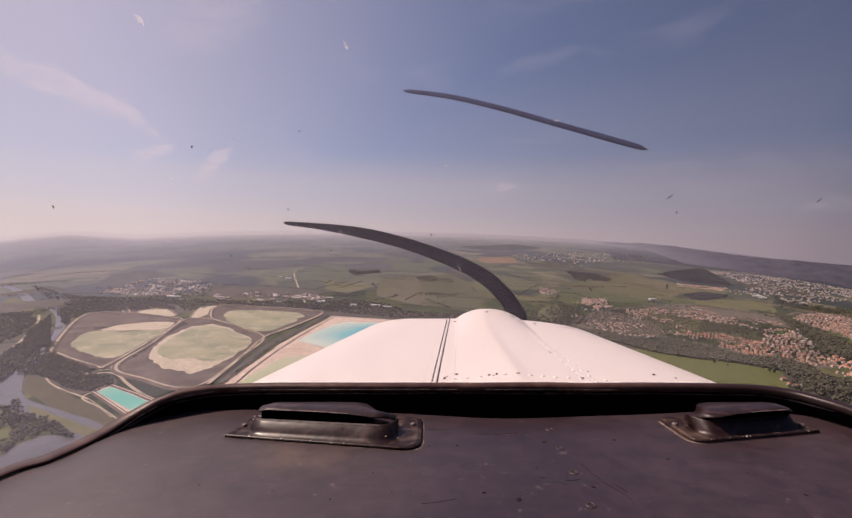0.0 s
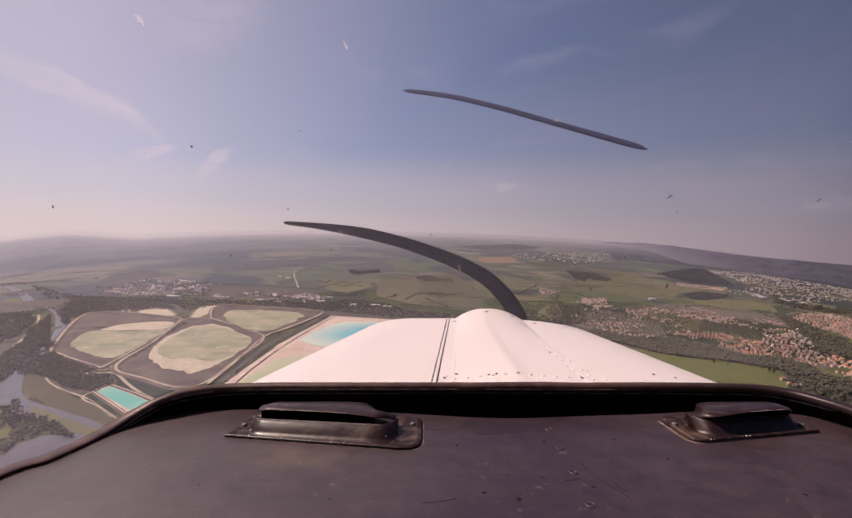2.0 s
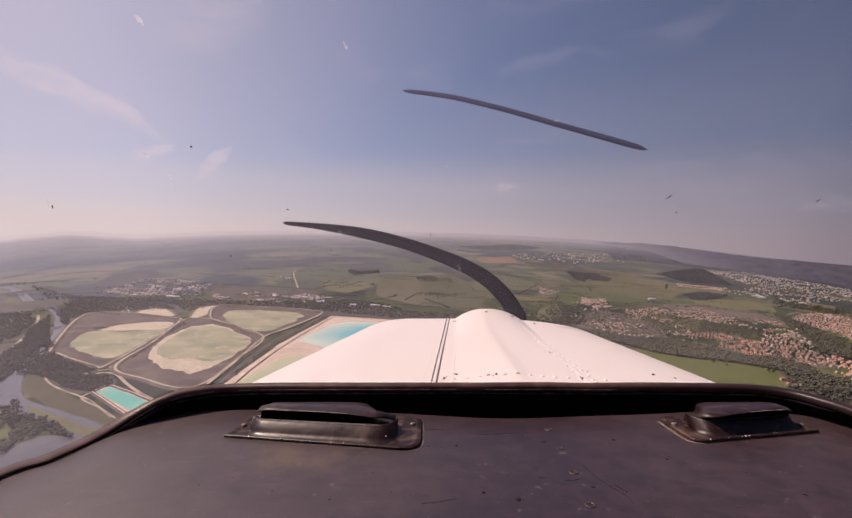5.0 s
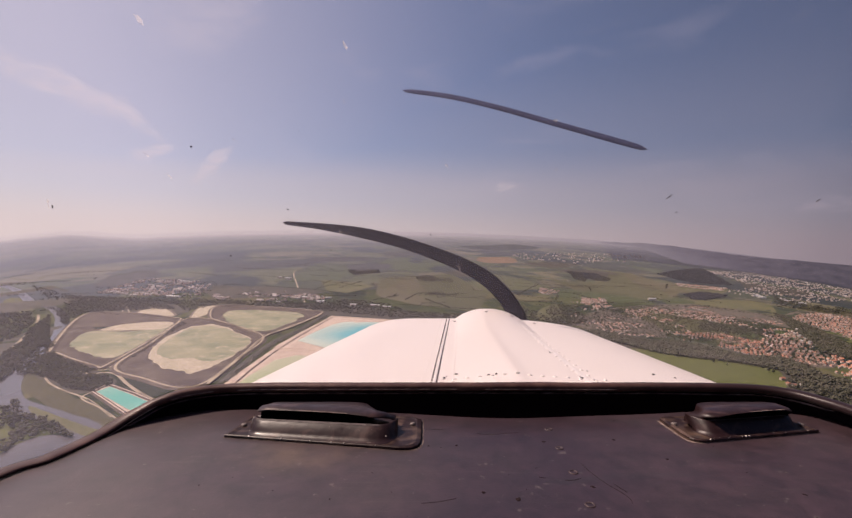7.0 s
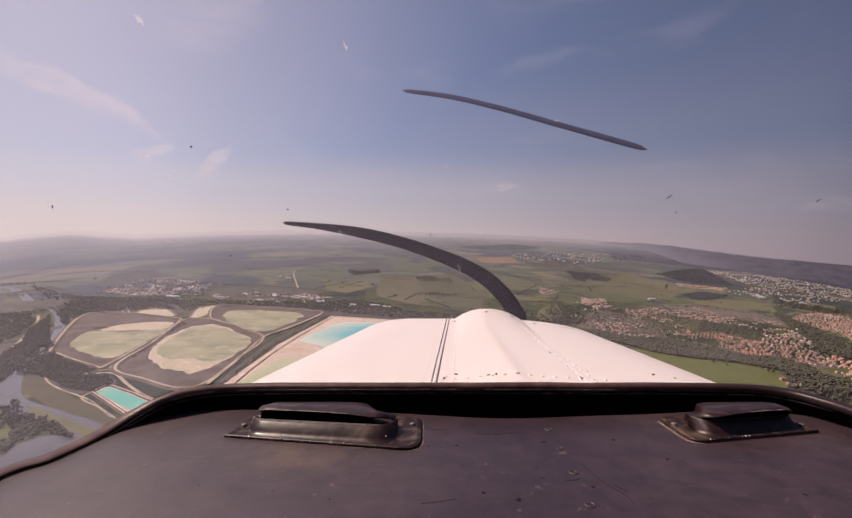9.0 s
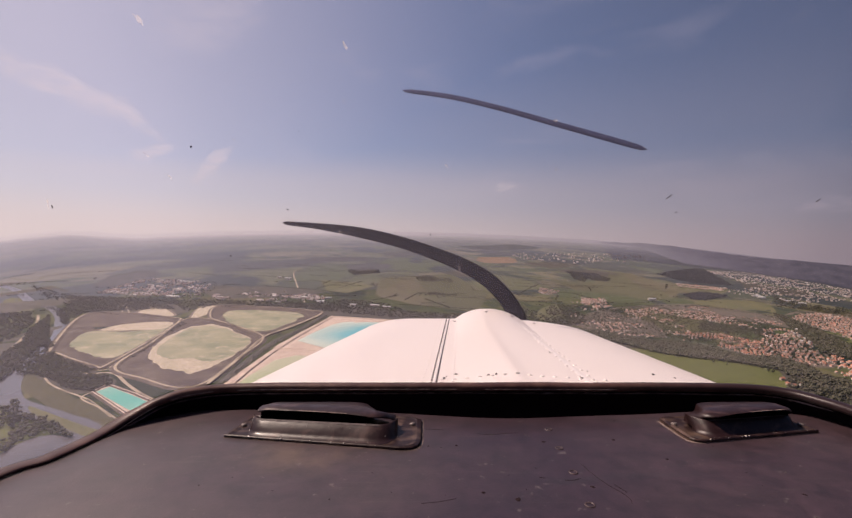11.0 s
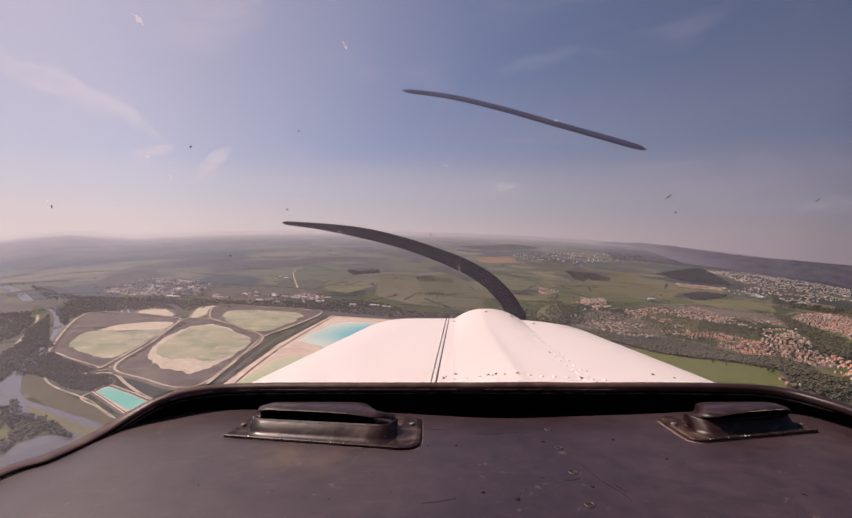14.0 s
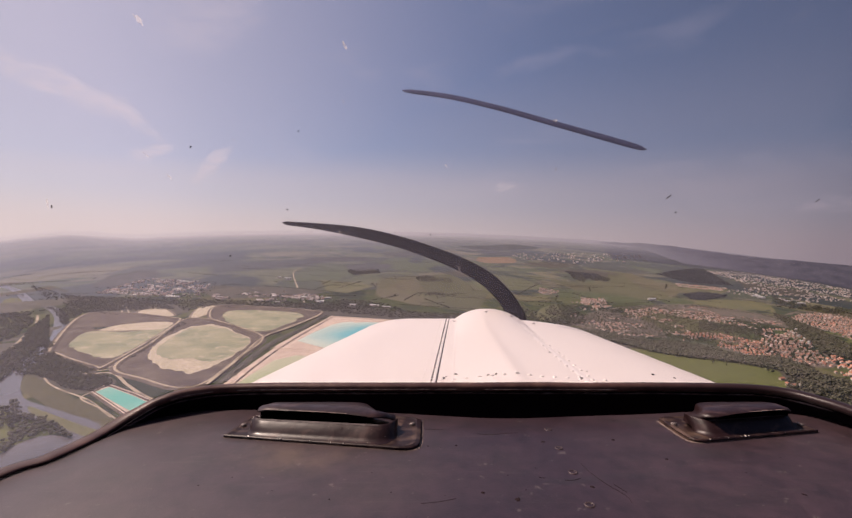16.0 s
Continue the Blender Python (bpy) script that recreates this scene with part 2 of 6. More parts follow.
mt_crust = two_tone("lime_crust", (0.50, 0.42, 0.32), (0.42, 0.37, 0.26), 0.02, fine=5)
mt_grass = two_tone("meadow", (0.092, 0.104, 0.030), (0.116, 0.123, 0.038), 0.006)
mt_olive = two_tone("rough_grass", (0.10, 0.105, 0.05), (0.14, 0.13, 0.06), 0.015)
mt_dull = two_tone("dull_meadow", (0.060, 0.056, 0.026), (0.080, 0.073, 0.036), 0.02)
mt_plough = two_tone("ploughed_soil", (0.24, 0.16, 0.11), (0.19, 0.13, 0.09), 0.02)
mt_scrub = two_tone("scrub", (0.050, 0.048, 0.038), (0.092, 0.080, 0.062), 0.02, fine=6.0)


def crops(name, a, b, soil, scale):
    """Grassland cut into long strips of slightly different growth, with bare and damp spots."""
    m = Mat(name, 0.9, spec=0.15)
    cells = m.voronoi(scale, m.mapped((1.0, 0.35, 1.0), (0, 0, 0.5)))
    pick = m.n.new("ShaderNodeSeparateColor")
    m.l.new(cells.outputs["Color"], pick.inputs["Color"])
    col = m.mix(pick.outputs["Red"], a, b)
    col = m.mix(m.span(pick.outputs["Green"], 0.72, 0.78, 0.0, 0.55), col, soil)
    col = m.mix(m.span(m.noise(scale * 1.6, 6, None, 0.8), 0.5, 0.68, 0.0, 0.5), col, tuple(q * 0.62 for q in a))
    return m.color(m.mix(1.0, col, m.span(m.noise(scale * 14, 6), 0.3, 0.7, 0.78, 1.2), "MULTIPLY"))


mt_pasture = crops("pasture", (0.086, 0.088, 0.051), (0.120, 0.117, 0.066), (0.138, 0.117, 0.080), 0.0042)
mt_yard = two_tone("yards_and_gardens", (0.092, 0.088, 0.058), (0.16, 0.125, 0.105), 0.03, fine=5.0)
mt_road = two_tone("asphalt", (0.16, 0.15, 0.14), (0.2, 0.19, 0.18), 0.05)


def water(name, deep, shallow, scale, rough=0.12):
    m = Mat(name, rough, spec=0.3)
    mid = m.n.new("ShaderNodeVectorMath")
    mid.operation = "DISTANCE"
    mid.inputs[1].default_value = (0.55, 0.5, 0.5)
    m.l.new(m.n.new("ShaderNodeTexCoord").outputs["Generated"], mid.inputs[0])
    edge = m.span(mid.outputs["Value"], 0.18, 0.64)
    m.color(m.mix(m.span(m.mix(0.35, edge, m.noise(scale, 4)), 0.2, 0.7), deep, shallow))
    return m.bump(m.noise(0.25, 4), 0.05, 0.3)


mt_blue = water("turquoise_water", (0.025, 0.40, 0.47), (0.55, 0.62, 0.51), 0.006, 0.35)
mt_green = water("green_water", (0.22, 0.36, 0.12), (0.46, 0.46, 0.29), 0.008, 0.35)
mt_teal = water("teal_water", (0.10, 0.42, 0.34), (0.18, 0.46, 0.37), 0.01, 0.35)
mt_river = water("river_water", (0.085, 0.08, 0.085), (0.12, 0.11, 0.115), 0.01, 0.16)

mt_leaf = Mat("foliage", 0.9, spec=0.1)
leaf = mt_leaf.ramp(mt_leaf.island(), [(0.0, (0.078, 0.076, 0.060)), (0.5, (0.102, 0.101, 0.070)), (0.85, (0.124, 0.120, 0.078)), (1.0, (0.150, 0.132, 0.090))])
leaf = mt_leaf.mix(mt_leaf.span(mt_leaf.noise(0.012, 4), 0.42, 0.62, 0.0, 0.6), leaf, (0.118, 0.104, 0.082))
mt_leaf.color(mt_leaf.mix(1.0, leaf, mt_leaf.span(mt_leaf.noise(0.6, 3), 0.3, 0.7, 0.8, 1.2), "MULTIPLY"))
# leaf colour made bluish to stand in for haze on far woods
mt_hazy_leaf = Mat("hazy_leaves", 0.9, spec=0.1)
mt_hazy_leaf.color(mt_hazy_leaf.mix(1.0, mt_hazy_leaf.ramp(mt_hazy_leaf.island(), [(0.0, (0.062, 0.062, 0.066)), (1.0, (0.092, 0.090, 0.090))]), mt_hazy_leaf.span(mt_hazy_leaf.noise(0.2, 3), 0.3, 0.7, 0.85, 1.15), "MULTIPLY"))
mt_bark = two_tone("bark", (0.10, 0.08, 0.06), (0.15, 0.12, 0.09), 0.5)
mt_wall = Mat("rendered_wall", 0.9, spec=0.2)
mt_wall.color(mt_wall.ramp(mt_wall.random(), [(0.0, (0.52, 0.44, 0.36)), (0.4, (0.62, 0.56, 0.5)), (0.7, (0.45, 0.36, 0.28)), (1.0, (0.75, 0.72, 0.68))]))
mt_roof = Mat("clay_tile_roof", 0.85, spec=0.2)
mt_roof.color(mt_roof.mix(mt_roof.span(mt_roof.noise(0.8), 0.3, 0.7, 0, 0.35),
                          mt_roof.ramp(mt_roof.random(), [(0.0, (0.46, 0.18, 0.11)), (0.35, (0.50, 0.25, 0.16)), (0.55, (0.40, 0.20, 0.14)), (0.7, (0.24, 0.15, 0.12)), (0.85, (0.52, 0.34, 0.26)), (1.0, (0.55, 0.28, 0.18))]),
                          (0.16, 0.11, 0.09)))
mt_wall_i = Mat("far_house_wall", 0.9, spec=0.2)
mt_wall_i.color(mt_wall_i.ramp(mt_wall_i.island(), [(0.0, (0.56, 0.46, 0.38)), (0.5, (0.68, 0.60, 0.53)), (1.0, (0.48, 0.39, 0.32))]))
mt_roof_i = Mat("far_house_roof", 0.85, spec=0.2)
mt_roof_i.color(mt_roof_i.ramp(mt_roof_i.island(), [(0.0, (0.44, 0.20, 0.13)), (0.3, (0.50, 0.28, 0.20)), (0.55, (0.62, 0.48, 0.40)), (0.68, (0.26, 0.17, 0.145)), (0.85, (0.42, 0.24, 0.18)), (1.0, (0.76, 0.67, 0.61))]))
mt_roof_red = Mat("old_town_roof", 0.85, spec=0.2)
mt_roof_red.color(mt_roof_red.ramp(mt_roof_red.island(), [(0.0, (0.46, 0.17, 0.10)), (0.4, (0.51, 0.23, 0.14)), (0.7, (0.36, 0.17, 0.12)), (0.85, (0.60, 0.42, 0.33)), (1.0, (0.54, 0.29, 0.19))]))
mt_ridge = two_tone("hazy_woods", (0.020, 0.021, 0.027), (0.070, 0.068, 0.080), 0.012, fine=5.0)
# backdrop woods, kilometres off at the horizon: haze put in as a glow
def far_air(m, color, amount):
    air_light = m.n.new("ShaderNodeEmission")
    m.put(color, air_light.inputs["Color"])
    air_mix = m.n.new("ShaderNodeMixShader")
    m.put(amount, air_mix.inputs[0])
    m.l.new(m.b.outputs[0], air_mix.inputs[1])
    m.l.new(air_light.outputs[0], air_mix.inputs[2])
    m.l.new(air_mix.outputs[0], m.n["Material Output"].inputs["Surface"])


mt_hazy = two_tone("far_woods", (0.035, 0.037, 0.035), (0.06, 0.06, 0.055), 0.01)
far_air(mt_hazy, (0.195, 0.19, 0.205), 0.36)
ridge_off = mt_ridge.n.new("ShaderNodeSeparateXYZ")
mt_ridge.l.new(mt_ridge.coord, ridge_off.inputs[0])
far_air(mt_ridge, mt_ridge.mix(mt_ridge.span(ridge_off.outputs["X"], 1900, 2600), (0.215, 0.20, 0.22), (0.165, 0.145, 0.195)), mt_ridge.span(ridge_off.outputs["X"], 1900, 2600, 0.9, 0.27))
# pale tiles of the far towns, greyed in the colour for haze
mt_roof_hazy = Mat("pale_hazy_roof", 0.85, spec=0.2)
mt_roof_hazy.color(mt_roof_hazy.ramp(mt_roof_hazy.island(), [(0.0, (0.36, 0.25, 0.21)), (0.35, (0.32, 0.25, 0.23)), (0.55, (0.50, 0.42, 0.38)), (0.85, (0.64, 0.56, 0.52)), (1.0, (0.78, 0.72, 0.68))]))
mt_hall = two_tone("metal_hall", (0.72, 0.70, 0.67), (0.62, 0.60, 0.58), 0.05, 0.5)

# cockpit
DASH_GLOW_Z = -0.249
mt_dash = Mat("worn_vinyl", 0.5, spec=0.85)
stain = mt_dash.span(mt_dash.noise(5.0, 6), 0.35, 0.7)
col = mt_dash.mix(stain, (0.029, 0.0135, 0.0185), (0.044, 0.024, 0.0285))
scuff = mt_dash.span(mt_dash.noise(7.0, 8, mt_dash.mapped((1.0, 5.0, 1.0), (0, 0, 0.5)), 0.6), 0.62, 0.7, 0.0, 0.35)
col = mt_dash.mix(scuff, col, (0.022, 0.018, 0.018))
# tan patch below the left vent: reflected sun put into the vinyl colour
sun_glow = mt_dash.n.new("ShaderNodeVectorMath")
sun_glow.operation = "DISTANCE"
sun_glow.inputs[1].default_value = (-0.17 * 0.6, 0.572, DASH_GLOW_Z)
mt_dash.l.new(mt_dash.mapped((0.6, 1.0, 1.0)), sun_glow.inputs[0])
tan = mt_dash.n.new("ShaderNodeMath")
tan.operation = "MULTIPLY"
mt_dash.l.new(mt_dash.span(sun_glow.outputs["Value"], 0.0, 0.065, 0.65, 0.0), tan.inputs[0])
mt_dash.l.new(mt_dash.span(mt_dash.noise(22.0, 5), 0.3, 0.65), tan.inputs[1])
col = mt_dash.mix(tan.outputs[0], col, (0.13, 0.085, 0.05))
dust = mt_dash.span(mt_dash.noise(90.0, 3), 0.68, 0.74, 0.0, 0.35)
col = mt_dash.mix(1.0, col, mt_dash.span(mt_dash.noise(38.0, 8, None, 0.4, 0.7), 0.32, 0.68, 0.6, 1.4), "MULTIPLY")
lines = mt_dash.span(mt_dash.noise(16.0, 2, mt_dash.mapped((0.5, 9.0, 1.0), (0, 0, -0.6)), 0.2), 0.66, 0.69, 0.0, 0.14)
col = mt_dash.mix(lines, col, (0.11, 0.085, 0.075))
mt_dash.color(mt_dash.mix(dust, col, (0.2, 0.17, 0.15)))
mt_dash.rough(mt_dash.span(mt_dash.noise(4.0, 5), 0.3, 0.7, 0.36, 0.55))
mt_dash.bump(mt_dash.noise(420.0, 3), 0.25, 0.0006)
mt_liner = two_tone("grey_headliner", (0.05, 0.043, 0.04), (0.07, 0.06, 0.055), 6.0)
# near black for the shade in the recess under the trim
mt_black = Mat("recess_shade", 0.98, spec=0.05).color((0.014, 0.007, 0.011))
# pale glints of the trim and hood edges, put in as colour
mt_glint = two_tone("edge_strip", (0.33, 0.25, 0.22), (0.05, 0.03, 0.03), 90.0, 0.3)
mt_dust = two_tone("pale_dust", (0.27, 0.205, 0.175), (0.10, 0.072, 0.068), 45.0, 0.9)
mt_rim = two_tone("worn_rim_glint", (0.115, 0.085, 0.085), (0.05, 0.032, 0.034), 150.0, 0.45)
mt_scuff = Mat("dark_scuff", 0.8, spec=0.1).color((0.022, 0.013, 0.015))
mt_seal = two_tone("rubber_seal", (0.06, 0.036, 0.04), (0.24, 0.17, 0.17), 40.0, 0.22, spec=0.6)
mt_lip = Mat("brown_trim", 0.4, spec=0.32)
# mottled brown that turns near black towards +x
trim_mottle = mt_lip.mix(mt_lip.span(mt_lip.noise(30.0, 6), 0.4, 0.7), (0.062, 0.029, 0.026), (0.125, 0.068, 0.054))
lip_off = mt_lip.n.new("ShaderNodeSeparateXYZ")
mt_lip.l.new(mt_lip.coord, lip_off.inputs[0])
mt_lip.color(mt_lip.mix(mt_lip.span(lip_off.outputs["X"], 0.30, 0.56), trim_mottle, (0.026, 0.013, 0.014)))
mt_vent = Mat("black_plastic", 0.3, spec=0.3)
mt_vent.color(mt_vent.mix(mt_vent.span(mt_vent.noise(45.0, 7, None, 0.6), 0.5, 0.78), (0.022, 0.0095, 0.0100), (0.090, 0.050, 0.045)))
mt_vent.rough(mt_vent.span(mt_vent.noise(30.0, 6), 0.3, 0.7, 0.26, 0.46))
mt_vent.bump(mt_vent.noise(120.0, 5), 0.22, 0.0012)
mt_flange = Mat("dusty_plastic", 0.36, spec=0.25)
mt_flange.color(mt_flange.mix(mt_flange.span(mt_flange.noise(38.0, 6, None, 0.5), 0.46, 0.66, 0.0, 0.9), (0.022, 0.0115, 0.0115), (0.125, 0.080, 0.060)))
mt_void = Mat("duct_shade", 1.0, spec=0.0).color((0.003, 0.003, 0.003))
mt_white = Mat("white_paint", 0.35, spec=0.5)
grime = mt_white.span(mt_white.noise(6.0, 7, mt_white.mapped((3.0, 0.6, 1.0)), 0.3), 0.45, 0.8, 0.0, 0.25)
mt_white.color(mt_white.mix(grime, (0.84, 0.755, 0.70), (0.66, 0.575, 0.515)))
mt_white.bump(mt_white.noise(9.0, 2), 0.05, 0.01)
mt_hinge = Mat("seam_grey", 0.5, 0.3).color((0.16, 0.13, 0.12))
mt_gap = Mat("dark_gap", 0.6, spec=0.2).color((0.035, 0.027, 0.025))
mt_rivet = Mat("rivet_paint", 0.35).color((0.84, 0.77, 0.73))
mt_gloss_dot = Mat("gloss_dot_white", 0.3).color((0.62, 0.56, 0.52))
mt_dirt = Mat("dead_insect", 0.8).color((0.045, 0.03, 0.025))
mt_pale = Mat("dried_splat", 0.9).color((0.62, 0.56, 0.5))
thin = mt_pale.n.new("ShaderNodeBsdfTranslucent")
thin.inputs["Color"].default_value = (0.85, 0.78, 0.74, 1)
thin_mix = mt_pale.n.new("ShaderNodeMixShader")
thin_mix.inputs[0].default_value = 0.7
mt_pale.l.new(mt_pale.b.outputs[0], thin_mix.inputs[1])
mt_pale.l.new(thin.outputs[0], thin_mix.inputs[2])
see = mt_pale.n.new("ShaderNodeBsdfTransparent")
faint = mt_pale.n.new("ShaderNodeMixShader")
mt_pale.l.new(mt_pale.span(mt_pale.noise(300.0, 3), 0.3, 0.7, 0.5, 0.85), faint.inputs[0])
mt_pale.l.new(thin_mix.outputs[0], faint.inputs[1])
mt_pale.l.new(see.outputs[0], faint.inputs[2])
mt_pale.l.new(faint.outputs[0], mt_pale.n["Material Output"].inputs["Surface"])
mt_prop = Mat("matt_black_blade", 1.0, spec=0.0)
mt_prop.color(mt_prop.mix(mt_prop.span(mt_prop.noise(8.0), 0.4, 0.7), (0.005, 0.004, 0.006), (0.010, 0.008, 0.010)))
mt_blade_grey = two_tone("grey_blade", (0.034, 0.048, 0.12), (0.046, 0.062, 0.15), 9.0, 0.9, spec=0.1)
mt_glass = Mat("dusty_haze_perspex", 0.05)
clear = mt_glass.n.new("ShaderNodeBsdfTransparent")
clear.inputs["Color"].default_value = (0.97, 0.96, 0.98, 1)
film = mt_glass.n.new("ShaderNodeBsdfTranslucent")
film.inputs["Color"].default_value = (0.71, 0.67, 0.84, 1)
pane_mix = mt_glass.n.new("ShaderNodeMixShader")
spread = mt_glass.n.new("ShaderNodeSeparateXYZ")
mt_glass.l.new(mt_glass.coord, spread.inputs[0])
# dust film that also stands in for haze, thicker on the sunward left
film_haze = mt_glass.n.new("ShaderNodeMath")
film_haze.operation = "MULTIPLY"
mt_glass.l.new(mt_glass.span(mt_glass.noise(2.0, 4), 0.3, 0.7, 0.050, 0.066), film_haze.inputs[0])
mt_glass.l.new(mt_glass.span(spread.outputs["X"], -0.42, 0.20, 1.75, 0.92), film_haze.inputs[1])
mt_glass.l.new(film_haze.outputs[0], pane_mix.inputs[0])
mt_glass.l.new(clear.outputs[0], pane_mix.inputs[1])
mt_glass.l.new(film.outputs[0], pane_mix.inputs[2])
mt_glass.l.new(pane_mix.outputs[0], mt_glass.n["Material Output"].inputs["Surface"])


# ---- mesh helpers ----
def mesh_of(name, verts, faces, material, smooth=False):
    me = bpy.data.meshes.new(name)
    me.from_pydata([tuple(v) for v in verts], [], faces)
    me.materials.append(material.m)
    if smooth:
        me.shade_smooth()
    me.update()
    return me


def part(name, me, parent, label=""):
    ob = new(name, me)
    ob.parent = parent
    return tagged(ob, label)


def group_at(name, m, label, category, group=""):
    ob = new(name)
    ob.empty_display_size = 0.1
    ob.matrix_world = m
    return tagged(ob, label, category, group)


def spline(points, steps, closed=False):
    """A smooth curve through a few control points."""
    p = [Vector(q) for q in points]
    n = len(p)
    out = []
    for i in range(n if closed else n - 1):
        if closed:
            a, b, c, d = p[i - 1], p[i], p[(i + 1) % n], p[(i + 2) % n]
        else:
            a, b, c, d = p[max(i - 1, 0)], p[i], p[i + 1], p[min(i + 2, n - 1)]
        for k in range(steps):
            t = k / steps
            out.append(0.5 * (2 * b + (c - a) * t + (2 * a - 5 * b + 4 * c - d) * t * t + (3 * b - a - 3 * c + d) * t ** 3))
    if not closed:
        out.append(p[-1])
    return out


def loft(rows, closed_u=False):
    """Faces between rows of equal length."""
    n = len(rows[0])
    verts = [v for r in rows for v in r]
    faces = []
    for i in range(len(rows) - 1):
        for j in range(n if closed_u else n - 1):
            k = (j + 1) % n
            faces.append((i * n + j, i * n + k, (i + 1) * n + k, (i + 1) * n + j))
    return verts, faces


def box(x0, x1, y0, y1, z0, z1):
    v = [(x, y, z) for z in (z0, z1) for y in (y0, y1) for x in (x0, x1)]
    f = [(0, 2, 3, 1), (4, 5, 7, 6), (0, 1, 5, 4), (2, 6, 7, 3), (0, 4, 6, 2), (1, 3, 7, 5)]
    return v, f


# ---- terrain: a flat valley floor that rises to hills all round ----
def lay(x, y, up=0.0):
    """The place over the map point (x, y); far country is drawn together into the hills."""
    D = max(math.hypot(x, y), 1.0)
    r = D if D <= 3000 else 3000 + 1850 * (1 - 3000 / D)
    t = max(-1.1, min(1.1, x / y)) if y > 1 else (1.1 if x > 0 else -1.1)
    rise = (23 - 48 * t * t) / 836 * max(0.0, 1 - 2000 / D)
    z = ALT - r * ALT / D + r * rise if D > 2000 else 0.0
    return Vector((x / D * r, y / D * r, z + up))


def far_hill(a, D):
    """A long hill on the horizon towards the sun."""
    s = min(1, max(0, (-31.5 - a) / 8)) * min(1, max(0, (a + 75) / 20))
    d = min(1, max(0, (D - 7000) / 14000))
    return 76 * s * s * (3 - 2 * s) * d * d * (3 - 2 * d)


def sheet(name, inner, outer, material, label):
    rings, d = [], inner
    while d < outer:
        rings.append(d)
        d *= 1.05
        if d < 120:
            d += 10
    rings.append(outer)
    az = [-60 + i * 0.75 for i in range(160)] + [60 + i * 6 for i in range(41)]
    verts, uvs = [], []
    for D in rings:
        for a in az:
            x, y = D * math.sin(radians(a)), D * math.cos(radians(a))
            roll = noise.noise((x / 900, y / 900, 3.1)) if D > 4000 else 0
            verts.append(lay(x, y, roll * 9 * min(1, (D - 4000) / 6000) + far_hill(a, D)))
            uvs.append((x / 1000, y / 1000))
    n = len(az)
    faces = [(i * n + j, i * n + j + 1, (i + 1) * n + j + 1, (i + 1) * n + j) for i in range(len(rings) - 1) for j in range(n - 1)]
    me = mesh_of(name, verts, [f[::-1] for f in faces], material, True)
    layer = me.uv_layers.new(name="map")
    index = np.zeros(len(me.loops), dtype=np.int32)
    me.loops.foreach_get("vertex_index", index)
    layer.data.foreach_set("uv", np.array(uvs, dtype=np.float32)[index].ravel())
    return tagged(new(name, me), label, name, kind="structure")


sheet("ground", 0.02, 3100.0, mt_ground, "flat green valley floor with fields and hedges")
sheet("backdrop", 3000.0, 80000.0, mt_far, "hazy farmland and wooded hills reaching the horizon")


def inside(p, poly):
    x, y = p
    c = False
    j = len(poly) - 1
    for i in range(len(poly)):
        (xi, yi), (xj, yj) = poly[i], poly[j]
        if (yi > y) != (yj > y) and x < (xj - xi) * (y - yi) / (yj - yi) + xi:
            c = not c
        j = i
    return c


def smooth_outline(points, steps=5):
    return [(v.x, v.y) for v in spline([(x, y, 0) for x, y in points], steps, True)]


def patch_mesh(name, outline, up, material, skirt=0.0):
    """A sheet over a map outline, with an optional edge that goes down."""
    bm = bmesh.new()
    top = [bm.verts.new(lay(x, y, up)) for x, y in outline]
    bm.faces.new(top)
    if skirt:
        low = [bm.verts.new(lay(x, y, up - skirt)) for x, y in outline]
        for i in range(len(top)):
            j = (i + 1) % len(top)
            bm.faces.new((top[i], top[j], low[j], low[i]))
    bmesh.ops.triangulate(bm, faces=bm.faces[:])
    bmesh.ops.recalc_face_normals(bm, faces=bm.faces[:])
    me = bpy.data.meshes.new(name)
    bm.to_mesh(me)
    bm.free()
    me.materials.append(material.m)
    if me.polygons[0].normal.z < 0:
        me.flip_normals()
    return me


def ribbon_mesh(name, line, profile, material, closed=False):
    """A band swept along a map line; profile: (sideways, up) pairs."""
    n = len(line)
    rows = []
    for i, (x, y) in enumerate(line):
        a = line[i - 1] if closed or i else line[i]
        b = line[(i + 1) % n] if closed or i < n - 1 else line[i]
        dx, dy = b[0] - a[0], b[1] - a[1]
        q = math.hypot(dx, dy) or 1
        rows.append([lay(x + s * dy / q, y - s * dx / q, h) for s, h in profile])
    if closed:
        rows.append(rows[0])
    v, f = loft(rows)
    return mesh_of(name, v, [q[::-1] for q in f], material)


def open_line(points, steps=5):
    return [(v.x, v.y) for v in spline([(x, y, 0) for x, y in points], steps)]


